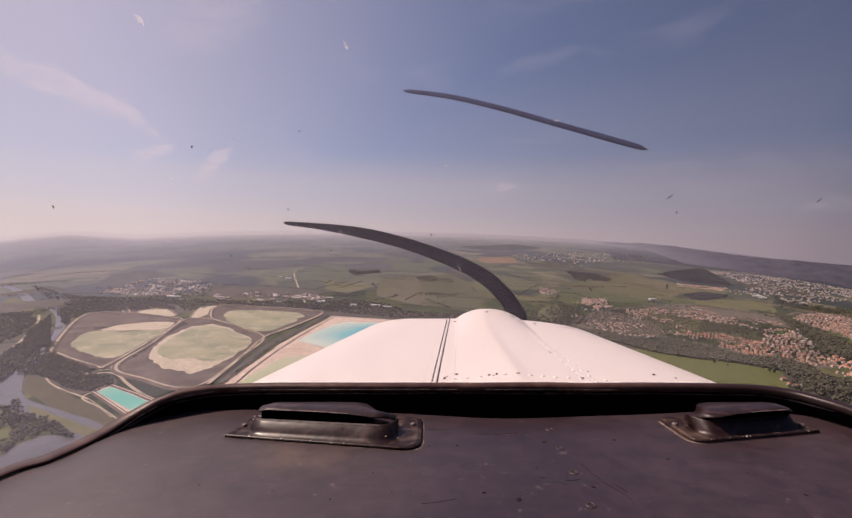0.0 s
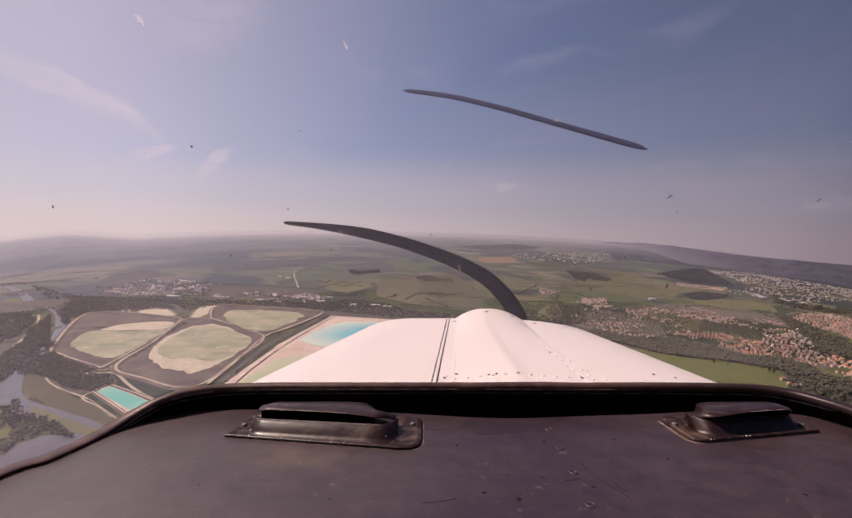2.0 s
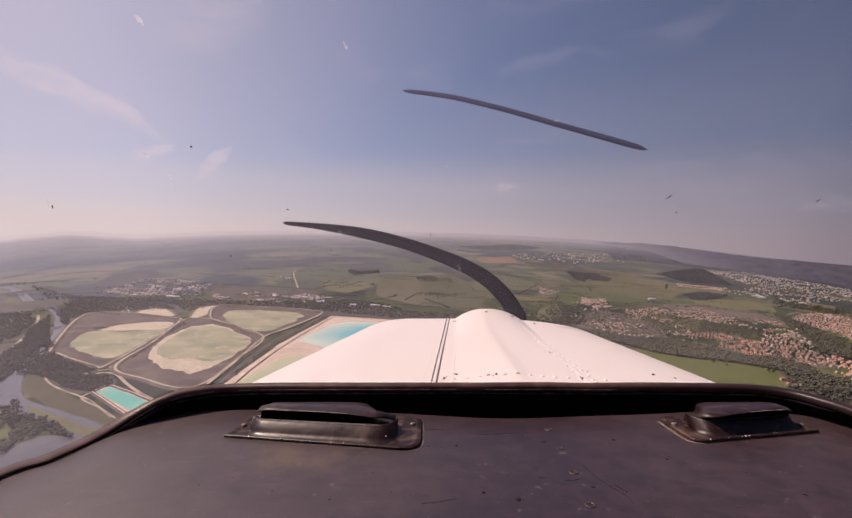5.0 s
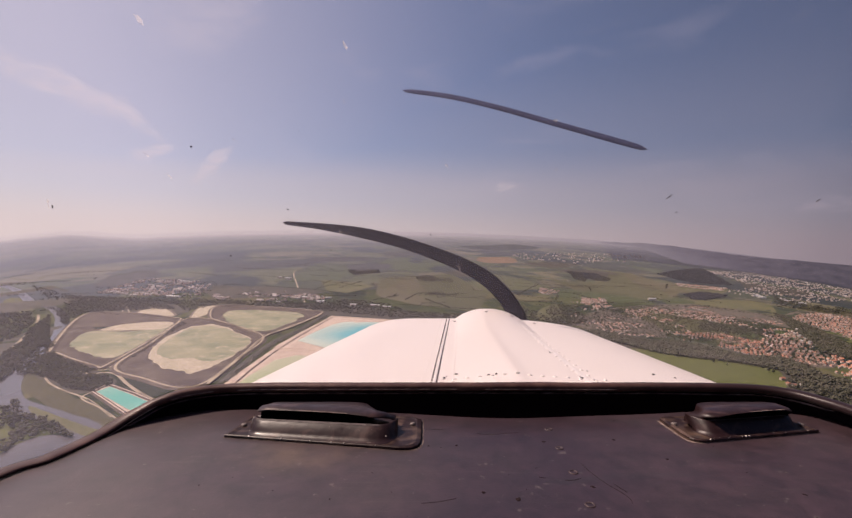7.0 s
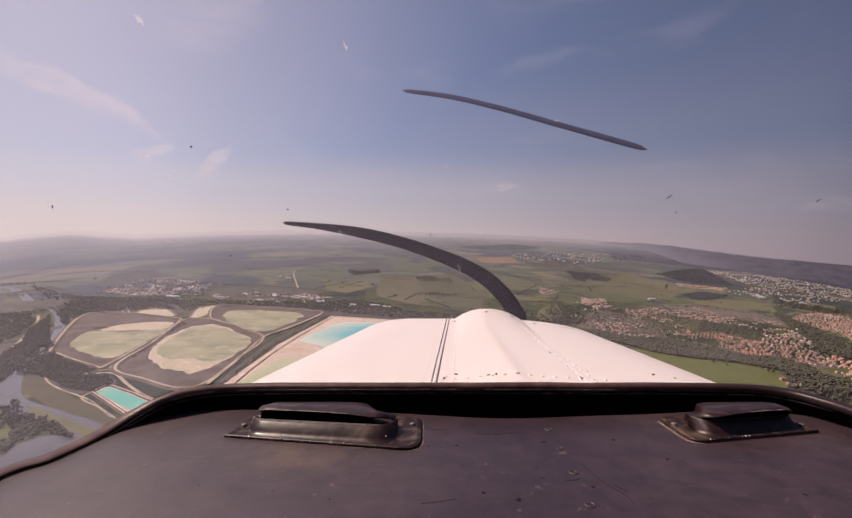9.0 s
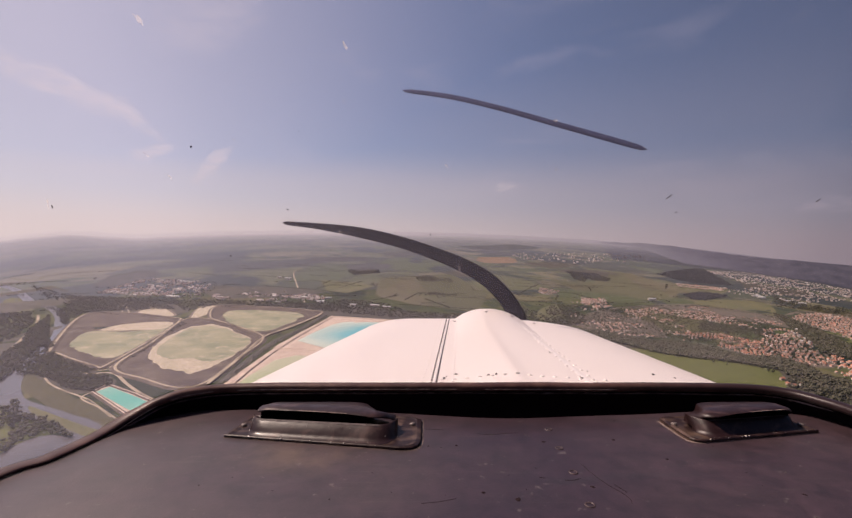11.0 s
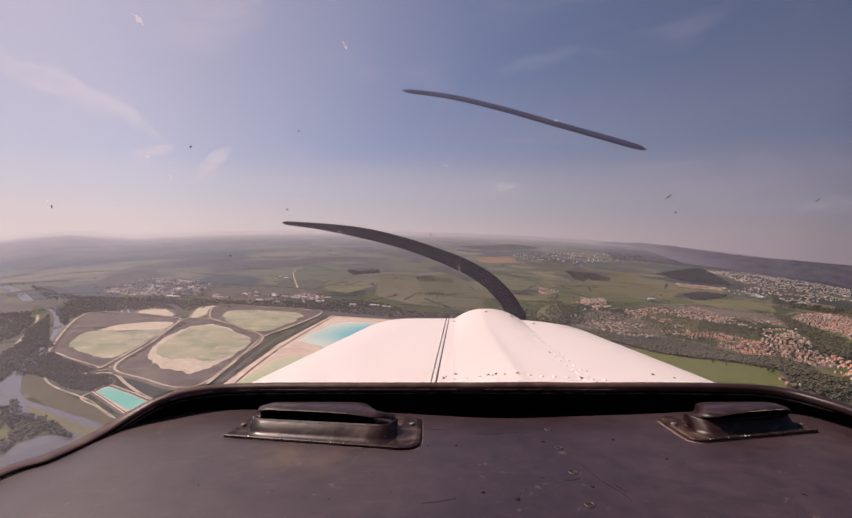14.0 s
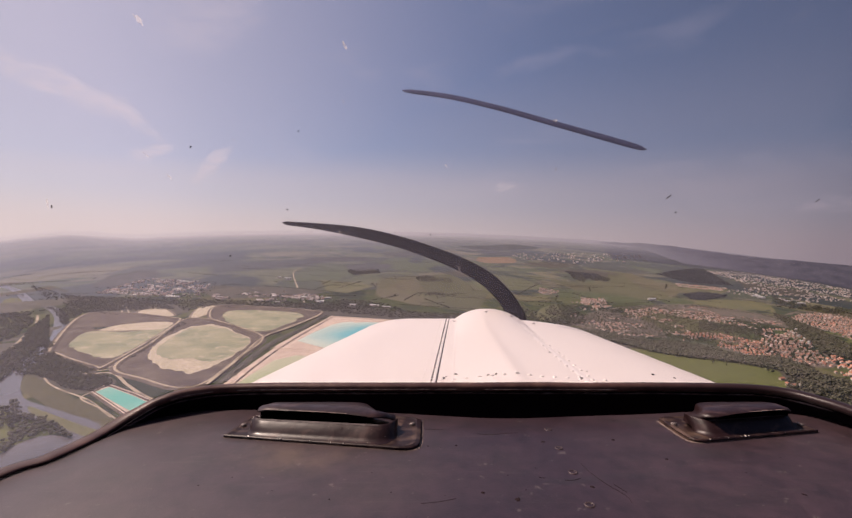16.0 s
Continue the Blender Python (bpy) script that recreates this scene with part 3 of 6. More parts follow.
def ragged(points, steps=9, much=1.0):
    """The outline with an uneven edge, as woods have."""
    line = smooth_outline(points, steps)
    cx, cy = sum(p[0] for p in line) / len(line), sum(p[1] for p in line) / len(line)
    out = []
    for i, (x, y) in enumerate(line):
        k = 1 + 0.28 * much * noise.noise((i * 0.31, cx * 0.01, cy * 0.01)) + 0.16 * much * noise.noise((i * 0.9, cx * 0.02, 5.0))
        m = 1 + 0.28 * much * noise.noise((i * 0.37, cy * 0.01, 9.0)) + 0.16 * much * noise.noise((i * 1.1, cy * 0.02, 2.0))
        k += 0.05 * much * noise.noise((i * 2.3, cx * 0.03, 1.0))
        m += 0.05 * much * noise.noise((i * 2.6, cy * 0.03, 7.0))
        out.append((cx + (x - cx) * k, cy + (y - cy) * m))
    return out


def patch(name, points, up, material, label, category, smooth=True, kind=""):
    o = ragged(points) if kind == "stuff" else smooth_outline(points) if smooth else points
    return tagged(new(name, patch_mesh(name, o, up, material)), label, category, kind=kind)


# ---- fields and meadows ----
patch("meadow", [(532, 1573), (671, 1591), (793, 1565), (903, 1466), (1014, 1399), (1055, 1343), (998, 1241), (938, 1161), (808, 1073), (665, 975), (494, 962), (374, 1094)], 0.10, mt_grass,
      "flat bright green meadow beside the tree belt", "meadow")
patch("meadow", [(2185, 5423), (2416, 5358), (2252, 4351), (2655, 4283), (2752, 4083), (2408, 3668), (1951, 3480), (1707, 3108), (1442, 2945), (1378, 3124), (1106, 3325), (1106, 4066), (1280, 3999), (1639, 4058)], 0.10, mt_pasture, "pale green hillside meadow", "meadow", False)
patch("meadow", [(1963, 3159), (2432, 3281), (2273, 2944), (1962, 2557), (1829, 2680), (1722, 2881)], 0.10, mt_olive, "sloping green pasture beside the town", "meadow")
patch("meadow", [(2542, 3078), (3046, 3487), (3046, 3227), (2780, 2827), (2659, 2919)], 0.10, mt_dull, "green slope above the housing estate", "meadow")
patch("meadow", [(1782, 2045), (1956, 2142), (1908, 2014), (1767, 1864), (1649, 1827)], 0.10, mt_grass, "small green common between houses", "meadow")
patch("ploughed_field", [(648, 7142), (1368, 7584), (1452, 6705), (1005, 5742), (653, 5665)], 0.10, mt_plough, "reddish brown ploughed field", "field", False)
patch("meadow", [(800, 1490), (960, 1472), (933, 1390), (814, 1403)], 0.22, mt_grass, "strip of short grass in the meadow", "meadow")
patch("ploughed_field", [(543, 2216), (638, 2453), (738, 2581), (733, 2435), (640, 2230), (545, 2107)], 0.10, mt_olive, "tan bare field by the road", "field")
patch("crop_field", [(-816, 3532), (-497, 3377), (-356, 3209), (-481, 2821), (-638, 2919)], 0.10, mt_olive, "light green crop strip", "field", False)
patch("crop_field", [(-373, 3756), (239, 4261), (425, 3009), (270, 2280), (-64, 2475), (-302, 2737)], 0.08, mt_pasture, "wide deep green crop field", "field", False)
patch("ploughed_field", [(535, 2105), (714, 2576), (758, 2623), (720, 2349), (627, 2091)], 0.14, mt_olive, "tan bare slope between trees", "field", False)
patch("rough_grass", [(-2299, 2476), (-2301, 2551), (-2111, 2432), (-1925, 2242), (-1777, 2038), (-1817, 2014), (-1929, 2073)], 0.10, mt_olive, "olive grass patch in a river bend", "meadow")
patch("rough_grass", [(-1020, 1141), (-968, 1108), (-867, 1043), (-728, 945), (-608, 850), (-606, 800), (-707, 870), (-827, 954), (-899, 1001)], 0.10, mt_dull, "dull olive riverside meadow", "meadow")
patch("rough_grass", [(-879, 901), (-834, 905), (-765, 839), (-709, 779), (-700, 745), (-720, 738)], 0.10, mt_grass, "green riverside paddock", "meadow")
patch("rough_grass", [(-736, 912), (-717, 946), (-593, 865), (-528, 805), (-563, 780), (-652, 834)], 0.12, mt_dull, "grass slope beside the small basin", "meadow")



def far_ridge(name, skyline, foot, near, far, label, seed):
    """A long wooded ridge: its skyline and foot are heights in degrees over compass angles."""
    def height(table, a):
        for (a0, e0), (a1, e1) in zip(table, table[1:]):
            if a <= a1:
                return e0 + (e1 - e0) * max(0, a - a0) / (a1 - a0)
        return table[-1][1]
    rows = []
    a = skyline[0][0]
    while a <= skyline[-1][0]:
        row = []
        for k in range(9):
            t = k / 8
            r = near + (far - near) * t
            e = height(foot, a) + (height(skyline, a) - height(foot, a)) * math.sin(t * 1.5708)
            e += (0.07 * noise.noise((a * 0.9, t * 2, seed)) + 0.035 * noise.noise((a * 4.0, t * 5, seed))) * min(1, 3 * t)
            row.append((r * math.sin(radians(a)), r * math.cos(radians(a)), ALT + r * math.tan(radians(e))))
        rows.append(row)
        a += 0.12
    v, f = loft(rows)
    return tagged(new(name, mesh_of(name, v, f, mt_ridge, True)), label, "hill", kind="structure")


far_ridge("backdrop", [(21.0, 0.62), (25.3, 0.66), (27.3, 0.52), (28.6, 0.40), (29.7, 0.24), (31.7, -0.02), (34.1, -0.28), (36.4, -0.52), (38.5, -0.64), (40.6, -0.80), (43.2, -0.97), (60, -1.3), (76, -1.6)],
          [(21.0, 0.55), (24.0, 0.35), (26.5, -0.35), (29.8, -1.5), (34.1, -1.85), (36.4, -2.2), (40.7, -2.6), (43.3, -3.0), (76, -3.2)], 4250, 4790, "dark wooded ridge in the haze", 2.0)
patch("rough_ground", [(-3391, 3277), (-3022, 3487), (-1912, 2561), (-1217, 2244), (-1089, 2009), (-1452, 1944), (-1128, 1367), (-1009, 1251), (-824, 1141), (-721, 1061), (-742, 978), (-822, 1004), (-1068, 1136), (-1009, 973)], 0.06, mt_scrub, "dark scrubby ground round the basins", "scrubland", kind="structure")
patch("rough_ground", [(-1235, 2277), (-522, 2392), (-166, 2256), (206, 2168), (194, 2036), (-449, 2064), (-517, 2195), (-1039, 2268)], 0.06, mt_scrub, "dark ground under the tree line", "scrubland", kind="structure")
patch("rough_ground", [(634, 2118), (837, 1882), (961, 1661), (1115, 1490), (1143, 1413), (1176, 1233), (1170, 1123), (923, 881), (931, 1064), (943, 1179), (1018, 1295), (951, 1431), (780, 1540), (543, 1608)], 0.06, mt_scrub, "dark ground under the tree belt", "scrubland", kind="structure")
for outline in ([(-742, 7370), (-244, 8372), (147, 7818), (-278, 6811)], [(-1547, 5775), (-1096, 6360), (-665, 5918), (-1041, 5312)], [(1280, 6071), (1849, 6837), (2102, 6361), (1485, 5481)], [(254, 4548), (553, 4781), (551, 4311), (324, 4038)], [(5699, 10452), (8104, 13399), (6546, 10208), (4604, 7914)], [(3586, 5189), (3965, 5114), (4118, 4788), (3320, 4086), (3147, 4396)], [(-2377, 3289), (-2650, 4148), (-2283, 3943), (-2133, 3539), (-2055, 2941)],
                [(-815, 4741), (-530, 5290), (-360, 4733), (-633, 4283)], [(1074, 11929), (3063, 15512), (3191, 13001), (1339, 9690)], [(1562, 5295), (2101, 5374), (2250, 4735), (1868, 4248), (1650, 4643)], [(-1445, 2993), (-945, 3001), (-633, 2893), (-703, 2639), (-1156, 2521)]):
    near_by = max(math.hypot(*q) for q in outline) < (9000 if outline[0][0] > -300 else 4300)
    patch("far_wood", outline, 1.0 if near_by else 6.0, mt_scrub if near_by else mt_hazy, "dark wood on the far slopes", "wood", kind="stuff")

# ---- settling basins ----
def basin(label, rim, bed_mat, crest=9.0, high=3.5, dike=mt_earth, crown=mt_track, tracks=True, straight=False):
    """A basin: bed, embankment round it, and a pale track on the crest."""
    x0 = sum(p[0] for p in rim) / len(rim)
    y0 = sum(p[1] for p in rim) / len(rim)
    ob = group_at("settling_basin", Matrix.Translation((x0, y0, 0)), label, "settling basin", "settling basins by the river")
    line = smooth_outline(rim, 6)
    if straight:
        line = []
        for i, (x, y) in enumerate(rim):
            nx, ny = rim[(i + 1) % len(rim)]
            line += [(x + (nx - x) * k / 5, y + (ny - y) * k / 5) for k in range(5)]
    area = sum(line[i - 1][0] * line[i][1] - line[i][0] * line[i - 1][1] for i in range(len(line)))
    if area > 0:
        line = line[::-1]
    w = crest / 2
    local = Matrix.Translation((-x0, -y0, 0))
    bed = patch_mesh("bed", line, 0.4, bed_mat)
    bank = ribbon_mesh("embankment", line, [(-w - high * 2.2, 0.05), (-w, high), (w, high), (w + high * 2.2, 0.05)], dike, True)
    for me, nm in ((bed, "bed"), (bank, "embankment")):
        me.transform(local)
        part(nm, me, ob)
    if tracks:
        tr = ribbon_mesh("track", line, [(-w * 0.75, high + 0.06), (w * 0.75, high + 0.06)], crown, True)
        tr.transform(local)
        part("track", tr, ob, "pale gravel track on the crest")
    return ob, local


def fill(ob, local, name, points, up, material, label, smooth=True):
    me = patch_mesh(name, ragged(points, 9, 0.28) if smooth else points, up, material)
    me.transform(local)
    return part(name, me, ob, label)


b1, l1 = basin("drying settling basin with greenish mud and dark banks", [(-1134, 1381), (-1453, 1930), (-1310, 1996), (-1052, 1906), (-997, 1840), (-918, 1556), (-838, 1196), (-862, 1183), (-1044, 1290)], mt_earth)
fill(b1, l1, "mud", [(-1112, 1421), (-1180, 1556), (-1171, 1615), (-1072, 1620), (-1002, 1682), (-988, 1783), (-941, 1629), (-894, 1434), (-875, 1309), (-890, 1264), (-990, 1315), (-1062, 1368)], 0.8, mt_mud, "greenish grey drying mud")
fill(b1, l1, "crust", [(-1167, 1626), (-1171, 1721), (-1105, 1799), (-1010, 1815), (-974, 1686), (-1067, 1641)], 1.2, mt_crust, "pale lime crust")
b2, l2 = basin("large drying settling basin with beige crust rim", [(-993, 1865), (-913, 1904), (-788, 1818), (-568, 1595), (-533, 1304), (-516, 1080), (-556, 1028), (-667, 1083), (-806, 1179), (-878, 1459)], mt_earth)
fill(b2, l2, "crust", [(-798, 1306), (-868, 1502), (-906, 1729), (-834, 1798), (-755, 1741), (-604, 1563), (-565, 1437), (-562, 1265), (-581, 1166), (-601, 1149), (-690, 1196)], 0.8, mt_crust, "pale beige lime crust")
fill(b2, l2, "mud", [(-797, 1345), (-850, 1510), (-893, 1705), (-832, 1770), (-752, 1716), (-603, 1556), (-570, 1437), (-570, 1300), (-600, 1262), (-655, 1290), (-712, 1275)], 1.2, mt_mud, "greenish grey drying mud")
b3, l3 = basin("long settling basin with pale mud", [(-1019, 2236), (-816, 2253), (-527, 2178), (-482, 2099), (-527, 1823), (-558, 1644), (-589, 1630), (-773, 1808), (-911, 1930)], mt_earth)
fill(b3, l3, "mud", [(-881, 1987), (-904, 2111), (-777, 2148), (-567, 2098), (-551, 1944), (-581, 1723), (-623, 1696), (-729, 1779), (-816, 1872)], 0.8, mt_mud, "pale green drying mud")
b4, l4 = basin("turquoise settling basin with salmon coloured banks", [(-418, 2056), (-147, 2012), (116, 1949), (180, 1884), (36, 1437), (-135, 1416), (-306, 1417), (-473, 1448), (-453, 1710)], mt_bank, dike=mt_bank, crown=mt_bank, high=2.5, straight=True)
fill(b4, l4, "water", [(-433, 1551), (-416, 1684), (-379, 1870), (-331, 1956), (-95, 1941), (104, 1896), (29, 1560), (-141, 1474), (-245, 1462), (-319, 1460)], 0.9, mt_blue, "milky turquoise water", False)
b5, l5 = basin("bright green settling basin with salmon banks", [(-466, 1427), (-300, 1390), (-131, 1382), (19, 1380), (-79, 862), (-209, 804), (-462, 1013), (-466, 1178)], mt_bank, dike=mt_bank, crown=mt_bank, high=2.5, straight=True)
fill(b5, l5, "water", [(-426, 1292), (-382, 1354), (-291, 1351), (-128, 1350), (-11, 1338), (-92, 888), (-219, 839), (-445, 1046), (-435, 1171)], 0.9, mt_green, "bright green water", False)
b6, l6 = basin("small teal settling basin", [(-727, 990), (-729, 1044), (-627, 985), (-541, 928), (-553, 860), (-566, 864), (-648, 929)], mt_bank, crest=4, high=2.0, dike=mt_earth, crown=mt_bank, straight=True)
fill(b6, l6, "water", [(-718, 991), (-712, 1026), (-617, 968), (-554, 927), (-577, 889)], 0.9, mt_teal, "teal water", False)
b7, l7 = basin("small pale basin behind the embankment", [(-1281, 2014), (-1308, 2150), (-1256, 2171), (-1138, 2045), (-1079, 1955), (-1166, 1956)], mt_crust, crest=4, high=2.0)
b8, l8 = basin("narrow dry basin by the works", [(-1089, 2176), (-1070, 2246), (-1029, 2235), (-964, 2000), (-992, 1916)], mt_crust, crest=4, high=1.5)
b9, l9 = basin("wide pale basin beyond the river bend", [(-2800, 1900), (-2350, 2250), (-2100, 2150), (-2050, 1900), (-2550, 1650)], mt_bank, dike=mt_bank, crown=mt_bank)
fill(b9, l9, "water", [(-2750, 1900), (-2350, 2200), (-2150, 2120), (-2100, 1930), (-2530, 1700)], 0.9, mt_teal, "pale milky water")

# ---- river, lanes and ditches ----
def lane(name, points, width, material, label, category, up=0.25, kind=""):
    h = width / 2
    me = ribbon_mesh(name, open_line(points), [(-h, up), (h, up)], material)
    return tagged(new(name, me), label, category, kind=kind)


lane("water", [(-260, 330), (-420, 560), (-576, 779), (-695, 849), (-780, 888), (-849, 926), (-938, 1017), (-1024, 1141), (-1112, 1302), (-1211, 1498), (-1375, 1715), (-1539, 1915), (-1766, 2143), (-1971, 2282), (-2340, 2640), (-2669, 2960), (-3026, 3268), (-3300, 3500)], 46, mt_river, "slow grey river winding through the meadows", "river", 0.2, "structure")
lane("water", [(900, 100), (760, 330), (720, 520), (830, 660), (1100, 780), (1600, 900)], 55, mt_river, "broad grey river beside green fields", "river", 0.2, "structure")
lane("track", [(-1662, 1945), (-1502, 1752), (-1301, 1460), (-1197, 1291), (-1186, 1231)], 9, mt_track, "pale dirt track along the wood", "track", 0.3)
lane("track", [(-866, 1142), (-824, 1113), (-805, 1134), (-761, 1119), (-687, 1048), (-614, 986), (-537, 931)], 8, mt_track, "pale dirt track below the basin", "track", 0.3)
lane("track", [(-930, 1103), (-862, 1040), (-789, 992), (-706, 947), (-592, 857)], 5, mt_track, "narrow footpath over the meadow", "track", 0.3)
lane("track", [(-828, 1187), (-722, 1132), (-592, 1048), (-498, 964)], 9, mt_track, "pale dirt track between the basins", "track", 0.3)
lane("track", [(-825, 1192), (-872, 1399), (-963, 1731), (-1012, 1887)], 6, mt_track, "light track on the dividing bank", "track", 0.3)
lane("track", [(-505, 1056), (-528, 1293), (-561, 1587), (-528, 1753), (-474, 2087)], 8, mt_track, "pale service track beside the ditch", "track", 4.2)
lane("track", [(-446, 993), (-460, 1199), (-460, 1473), (-444, 1755), (-418, 2056)], 11, mt_bank, "salmon coloured service road by the basin", "track", 3.2)
lane("ditch", [(-478, 1035), (-495, 1249), (-507, 1507), (-481, 1738), (-455, 2090)], 23, mt_scrub, "dark overgrown ditch between embankments", "ditch", 0.5)
patch("water", [(-623, 630), (-655, 697), (-661, 741), (-644, 770), (-599, 764), (-560, 728), (-550, 682), (-550, 634), (-562, 598)], 0.15, mt_river, "still dark pond by the river", "pond", kind="structure")
patch("reed_bed", [(-785, 899), (-713, 864), (-620, 818), (-560, 789), (-575, 770), (-654, 811), (-747, 861)], 0.28, mt_olive, "pale reeds along the river bank", "reeds", kind="structure")
lane("track", [(-725, 991), (-720, 949), (-643, 898), (-576, 847), (-534, 815)], 4, mt_track, "narrow dike path beside the small basin", "track", 1.0)
lane("track", [(-704, 944), (-608, 872)], 4, mt_scrub, "dark drain beside the small basin", "ditch", 0.4)
lane("track", [(-1085, 1317), (-1006, 1251), (-906, 1194), (-828, 1151), (-805, 1163), (-734, 1113)], 5, mt_track, "pale access track at the foot of the embankment", "track", 0.4)
lane("road", [(-589, 2277), (-724, 2657), (-946, 3321), (-1176, 4054), (-1234, 4510)], 10, mt_track, "straight pale road between fields", "road", 0.4, "structure")
lane("road", [(-4760, 4883), (-3262, 3712), (-3346, 4028), (-3297, 4345), (-2982, 4667)], 14, mt_olive, "field lane along the hill foot", "road", 0.4, "structure")
lane("road", [(-1324, 1981), (-1497, 2256), (-1290, 1984)], 5, mt_track, "short cutting in the wood", "road", 0.4, "structure")
lane("road", [(-500, 500), (-640, 560), (-900, 640), (-1150, 800)], 7, mt_road, "village street", "road", 0.4, "structure")
lane("road", [(679, 2023), (873, 1964), (1001, 1769), (1101, 1602), (1155, 1365), (1155, 1163)], 7, mt_road, "main street through the small town", "road", 0.4, "structure")
lane("road", [(2117, 3410), (2549, 3439), (2701, 3224), (2865, 3033)], 8, mt_road, "road at the edge of the town", "road", 0.4, "structure")

# ---- woods and tree belts ----
ICO = [(0, 0, 1)] + [(0.894 * math.cos(i * 1.2566), 0.894 * math.sin(i * 1.2566), 0.447) for i in range(5)] + \
      [(0.894 * math.cos(i * 1.2566 + 0.628), 0.894 * math.sin(i * 1.2566 + 0.628), -0.447) for i in range(5)] + [(0, 0, -1)]
ICO_F = [(0, 1 + i, 1 + (i + 1) % 5) for i in range(5)] + [(1 + i, 6 + i, 1 + (i + 1) % 5) for i in range(5)] + \
        [(1 + (i + 1) % 5, 6 + i, 6 + (i + 1) % 5) for i in range(5)] + [(11, 6 + (i + 1) % 5, 6 + i) for i in range(5)]
ICO_V = np.array(ICO)
ICO_FA = np.array(ICO_F)


def clump_mesh(name, spots, rng, leaves=None):
    """Crowns of several uneven clumps each over the given map spots (x, y, height)."""
    vs, fs, base = [], [], 0
    for x, y, h in spots:
        p = lay(x, y)
        k = p.xy.length / max(math.hypot(x, y), 1)
        h *= max(k, 0.15)
        w = h * rng.uniform(0.45, 0.65)
        for c in range(4):
            a = rng.uniform(0, 6.283)
            o = np.array([p.x + math.cos(a) * w * 0.6, p.y + math.sin(a) * w * 0.6, p.z + h * (0.42 + 0.1 * c)])
            q = w * np.array([rng.uniform(0.5, 0.85), rng.uniform(0.5, 0.85), rng.uniform(0.38, 0.6)]) * (1 - 0.08 * c)
            v = ICO_V * rng.uniform(0.75, 1.2, (12, 1)) * q + o
            vs.append(v)
            fs.append(ICO_FA + base)
            base += 12
    v, f = np.concatenate(vs), np.concatenate(fs)
    me = bpy.data.meshes.new(name)
    me.from_pydata(v.tolist(), [], f.tolist())
    me.materials.append((leaves or mt_leaf).m)
    me.shade_smooth()
    return me


def scatter(poly, step, rng, keep=0.9):
    xs, ys = [p[0] for p in poly], [p[1] for p in poly]
    out = []
    y = min(ys)
    while y < max(ys):
        x = min(xs)
        while x < max(xs):
            q = (x + rng.uniform(-0.5, 0.5) * step, y + rng.uniform(-0.5, 0.5) * step)
            if rng.uniform() < keep and inside(q, poly):
                out.append(q)
            x += step
        y += step
    return out


def wood(poly, step, tall, seed, label, keep=0.9, name="wood", leaves=None):
    rng = np.random.default_rng(seed)
    spots = [(x, y, tall * rng.uniform(0.55, 1.1)) for x, y in scatter(poly, step * 0.74, rng, keep)]
    return tagged(new(name, clump_mesh(name, spots, rng, leaves)), label, "wood", kind="stuff")


wood([(-1428, 1642), (-1609, 1943), (-1254, 1509), (-1177, 1421), (-1165, 1363), (-1118, 1269), (-1003, 1095), (-955, 978), (-1099, 1086), (-1185, 1261), (-1269, 1424)], 9.5, 9, 1, "dark riverside wood along the track", 0.75)
wood([(-952, 1100), (-1055, 1234), (-1082, 1318), (-987, 1242), (-837, 1150), (-843, 1111), (-780, 1108), (-719, 1057), (-727, 990), (-800, 1006), (-877, 1063)], 9, 8, 2, "dark scrubby wood below the basin")
wood([(-1637, 2014), (-1768, 2259), (-1608, 2384), (-1312, 2269), (-1149, 2120), (-1345, 2067), (-1493, 1999), (-1420, 1815), (-1356, 1701)], 13, 9, 3, "dark wood behind the basins", 0.6)
wood([(-1872, 1993), (-1712, 1975), (-1558, 1812), (-1344, 1498), (-1267, 1283), (-1585, 1495)], 16, 11, 4, "brownish wood by the river bend", 0.6)
wood([(714, 1889), (864, 1717), (963, 1730), (1091, 1500), (1186, 1511), (1198, 1390), (1151, 1300), (1040, 1270), (1062, 1343), (973, 1424), (869, 1462), (787, 1519), (736, 1633), (600, 1800), (600, 1950)], 9.5, 11, 5, "dense dark tree belt along the meadow")
wood([(1005, 1248), (1151, 1300), (1188, 1247), (1130, 1141), (1040, 1049), (940, 900), (976, 1128), (957, 1174)], 11, 10, 6, "tall dark trees at the edge of the town", 0.6)
wood([(-1246, 2349), (-1056, 2432), (-761, 2423), (-514, 2358), (-166, 2256), (208, 2197), (199, 2087), (-152, 2074), (-417, 2153), (-505, 2197), (-759, 2246), (-1054, 2301)], 14, 9, 7, "long dark tree line behind the basins", 0.5)
wood([(2767, 5448), (3356, 6203), (4051, 7068), (4772, 7867), (4303, 6873), (3098, 4553), (2662, 4492), (2633, 4702)], 30, 13, 8, "dark hazy wood on the hillside", leaves=mt_hazy_leaf)
wood([(1910, 3354), (2209, 3654), (2384, 3575), (2242, 3383), (1892, 3080), (1840, 3131)], 18, 12, 9, "dark hazy copse on the slope", leaves=mt_hazy_leaf)
wood([(2071, 2687), (2032, 2519), (1862, 2107), (1692, 1785), (1447, 1523), (1400, 1570), (1551, 1796), (1729, 2127)], 12, 11, 10, "wooded slope between the houses", 0.75)
wood([(533, 2488), (592, 2252), (820, 2450), (764, 2163), (671, 1998), (535, 2030), (446, 2068)], 17, 12, 11, "scattered trees round a bare field", 0.35)
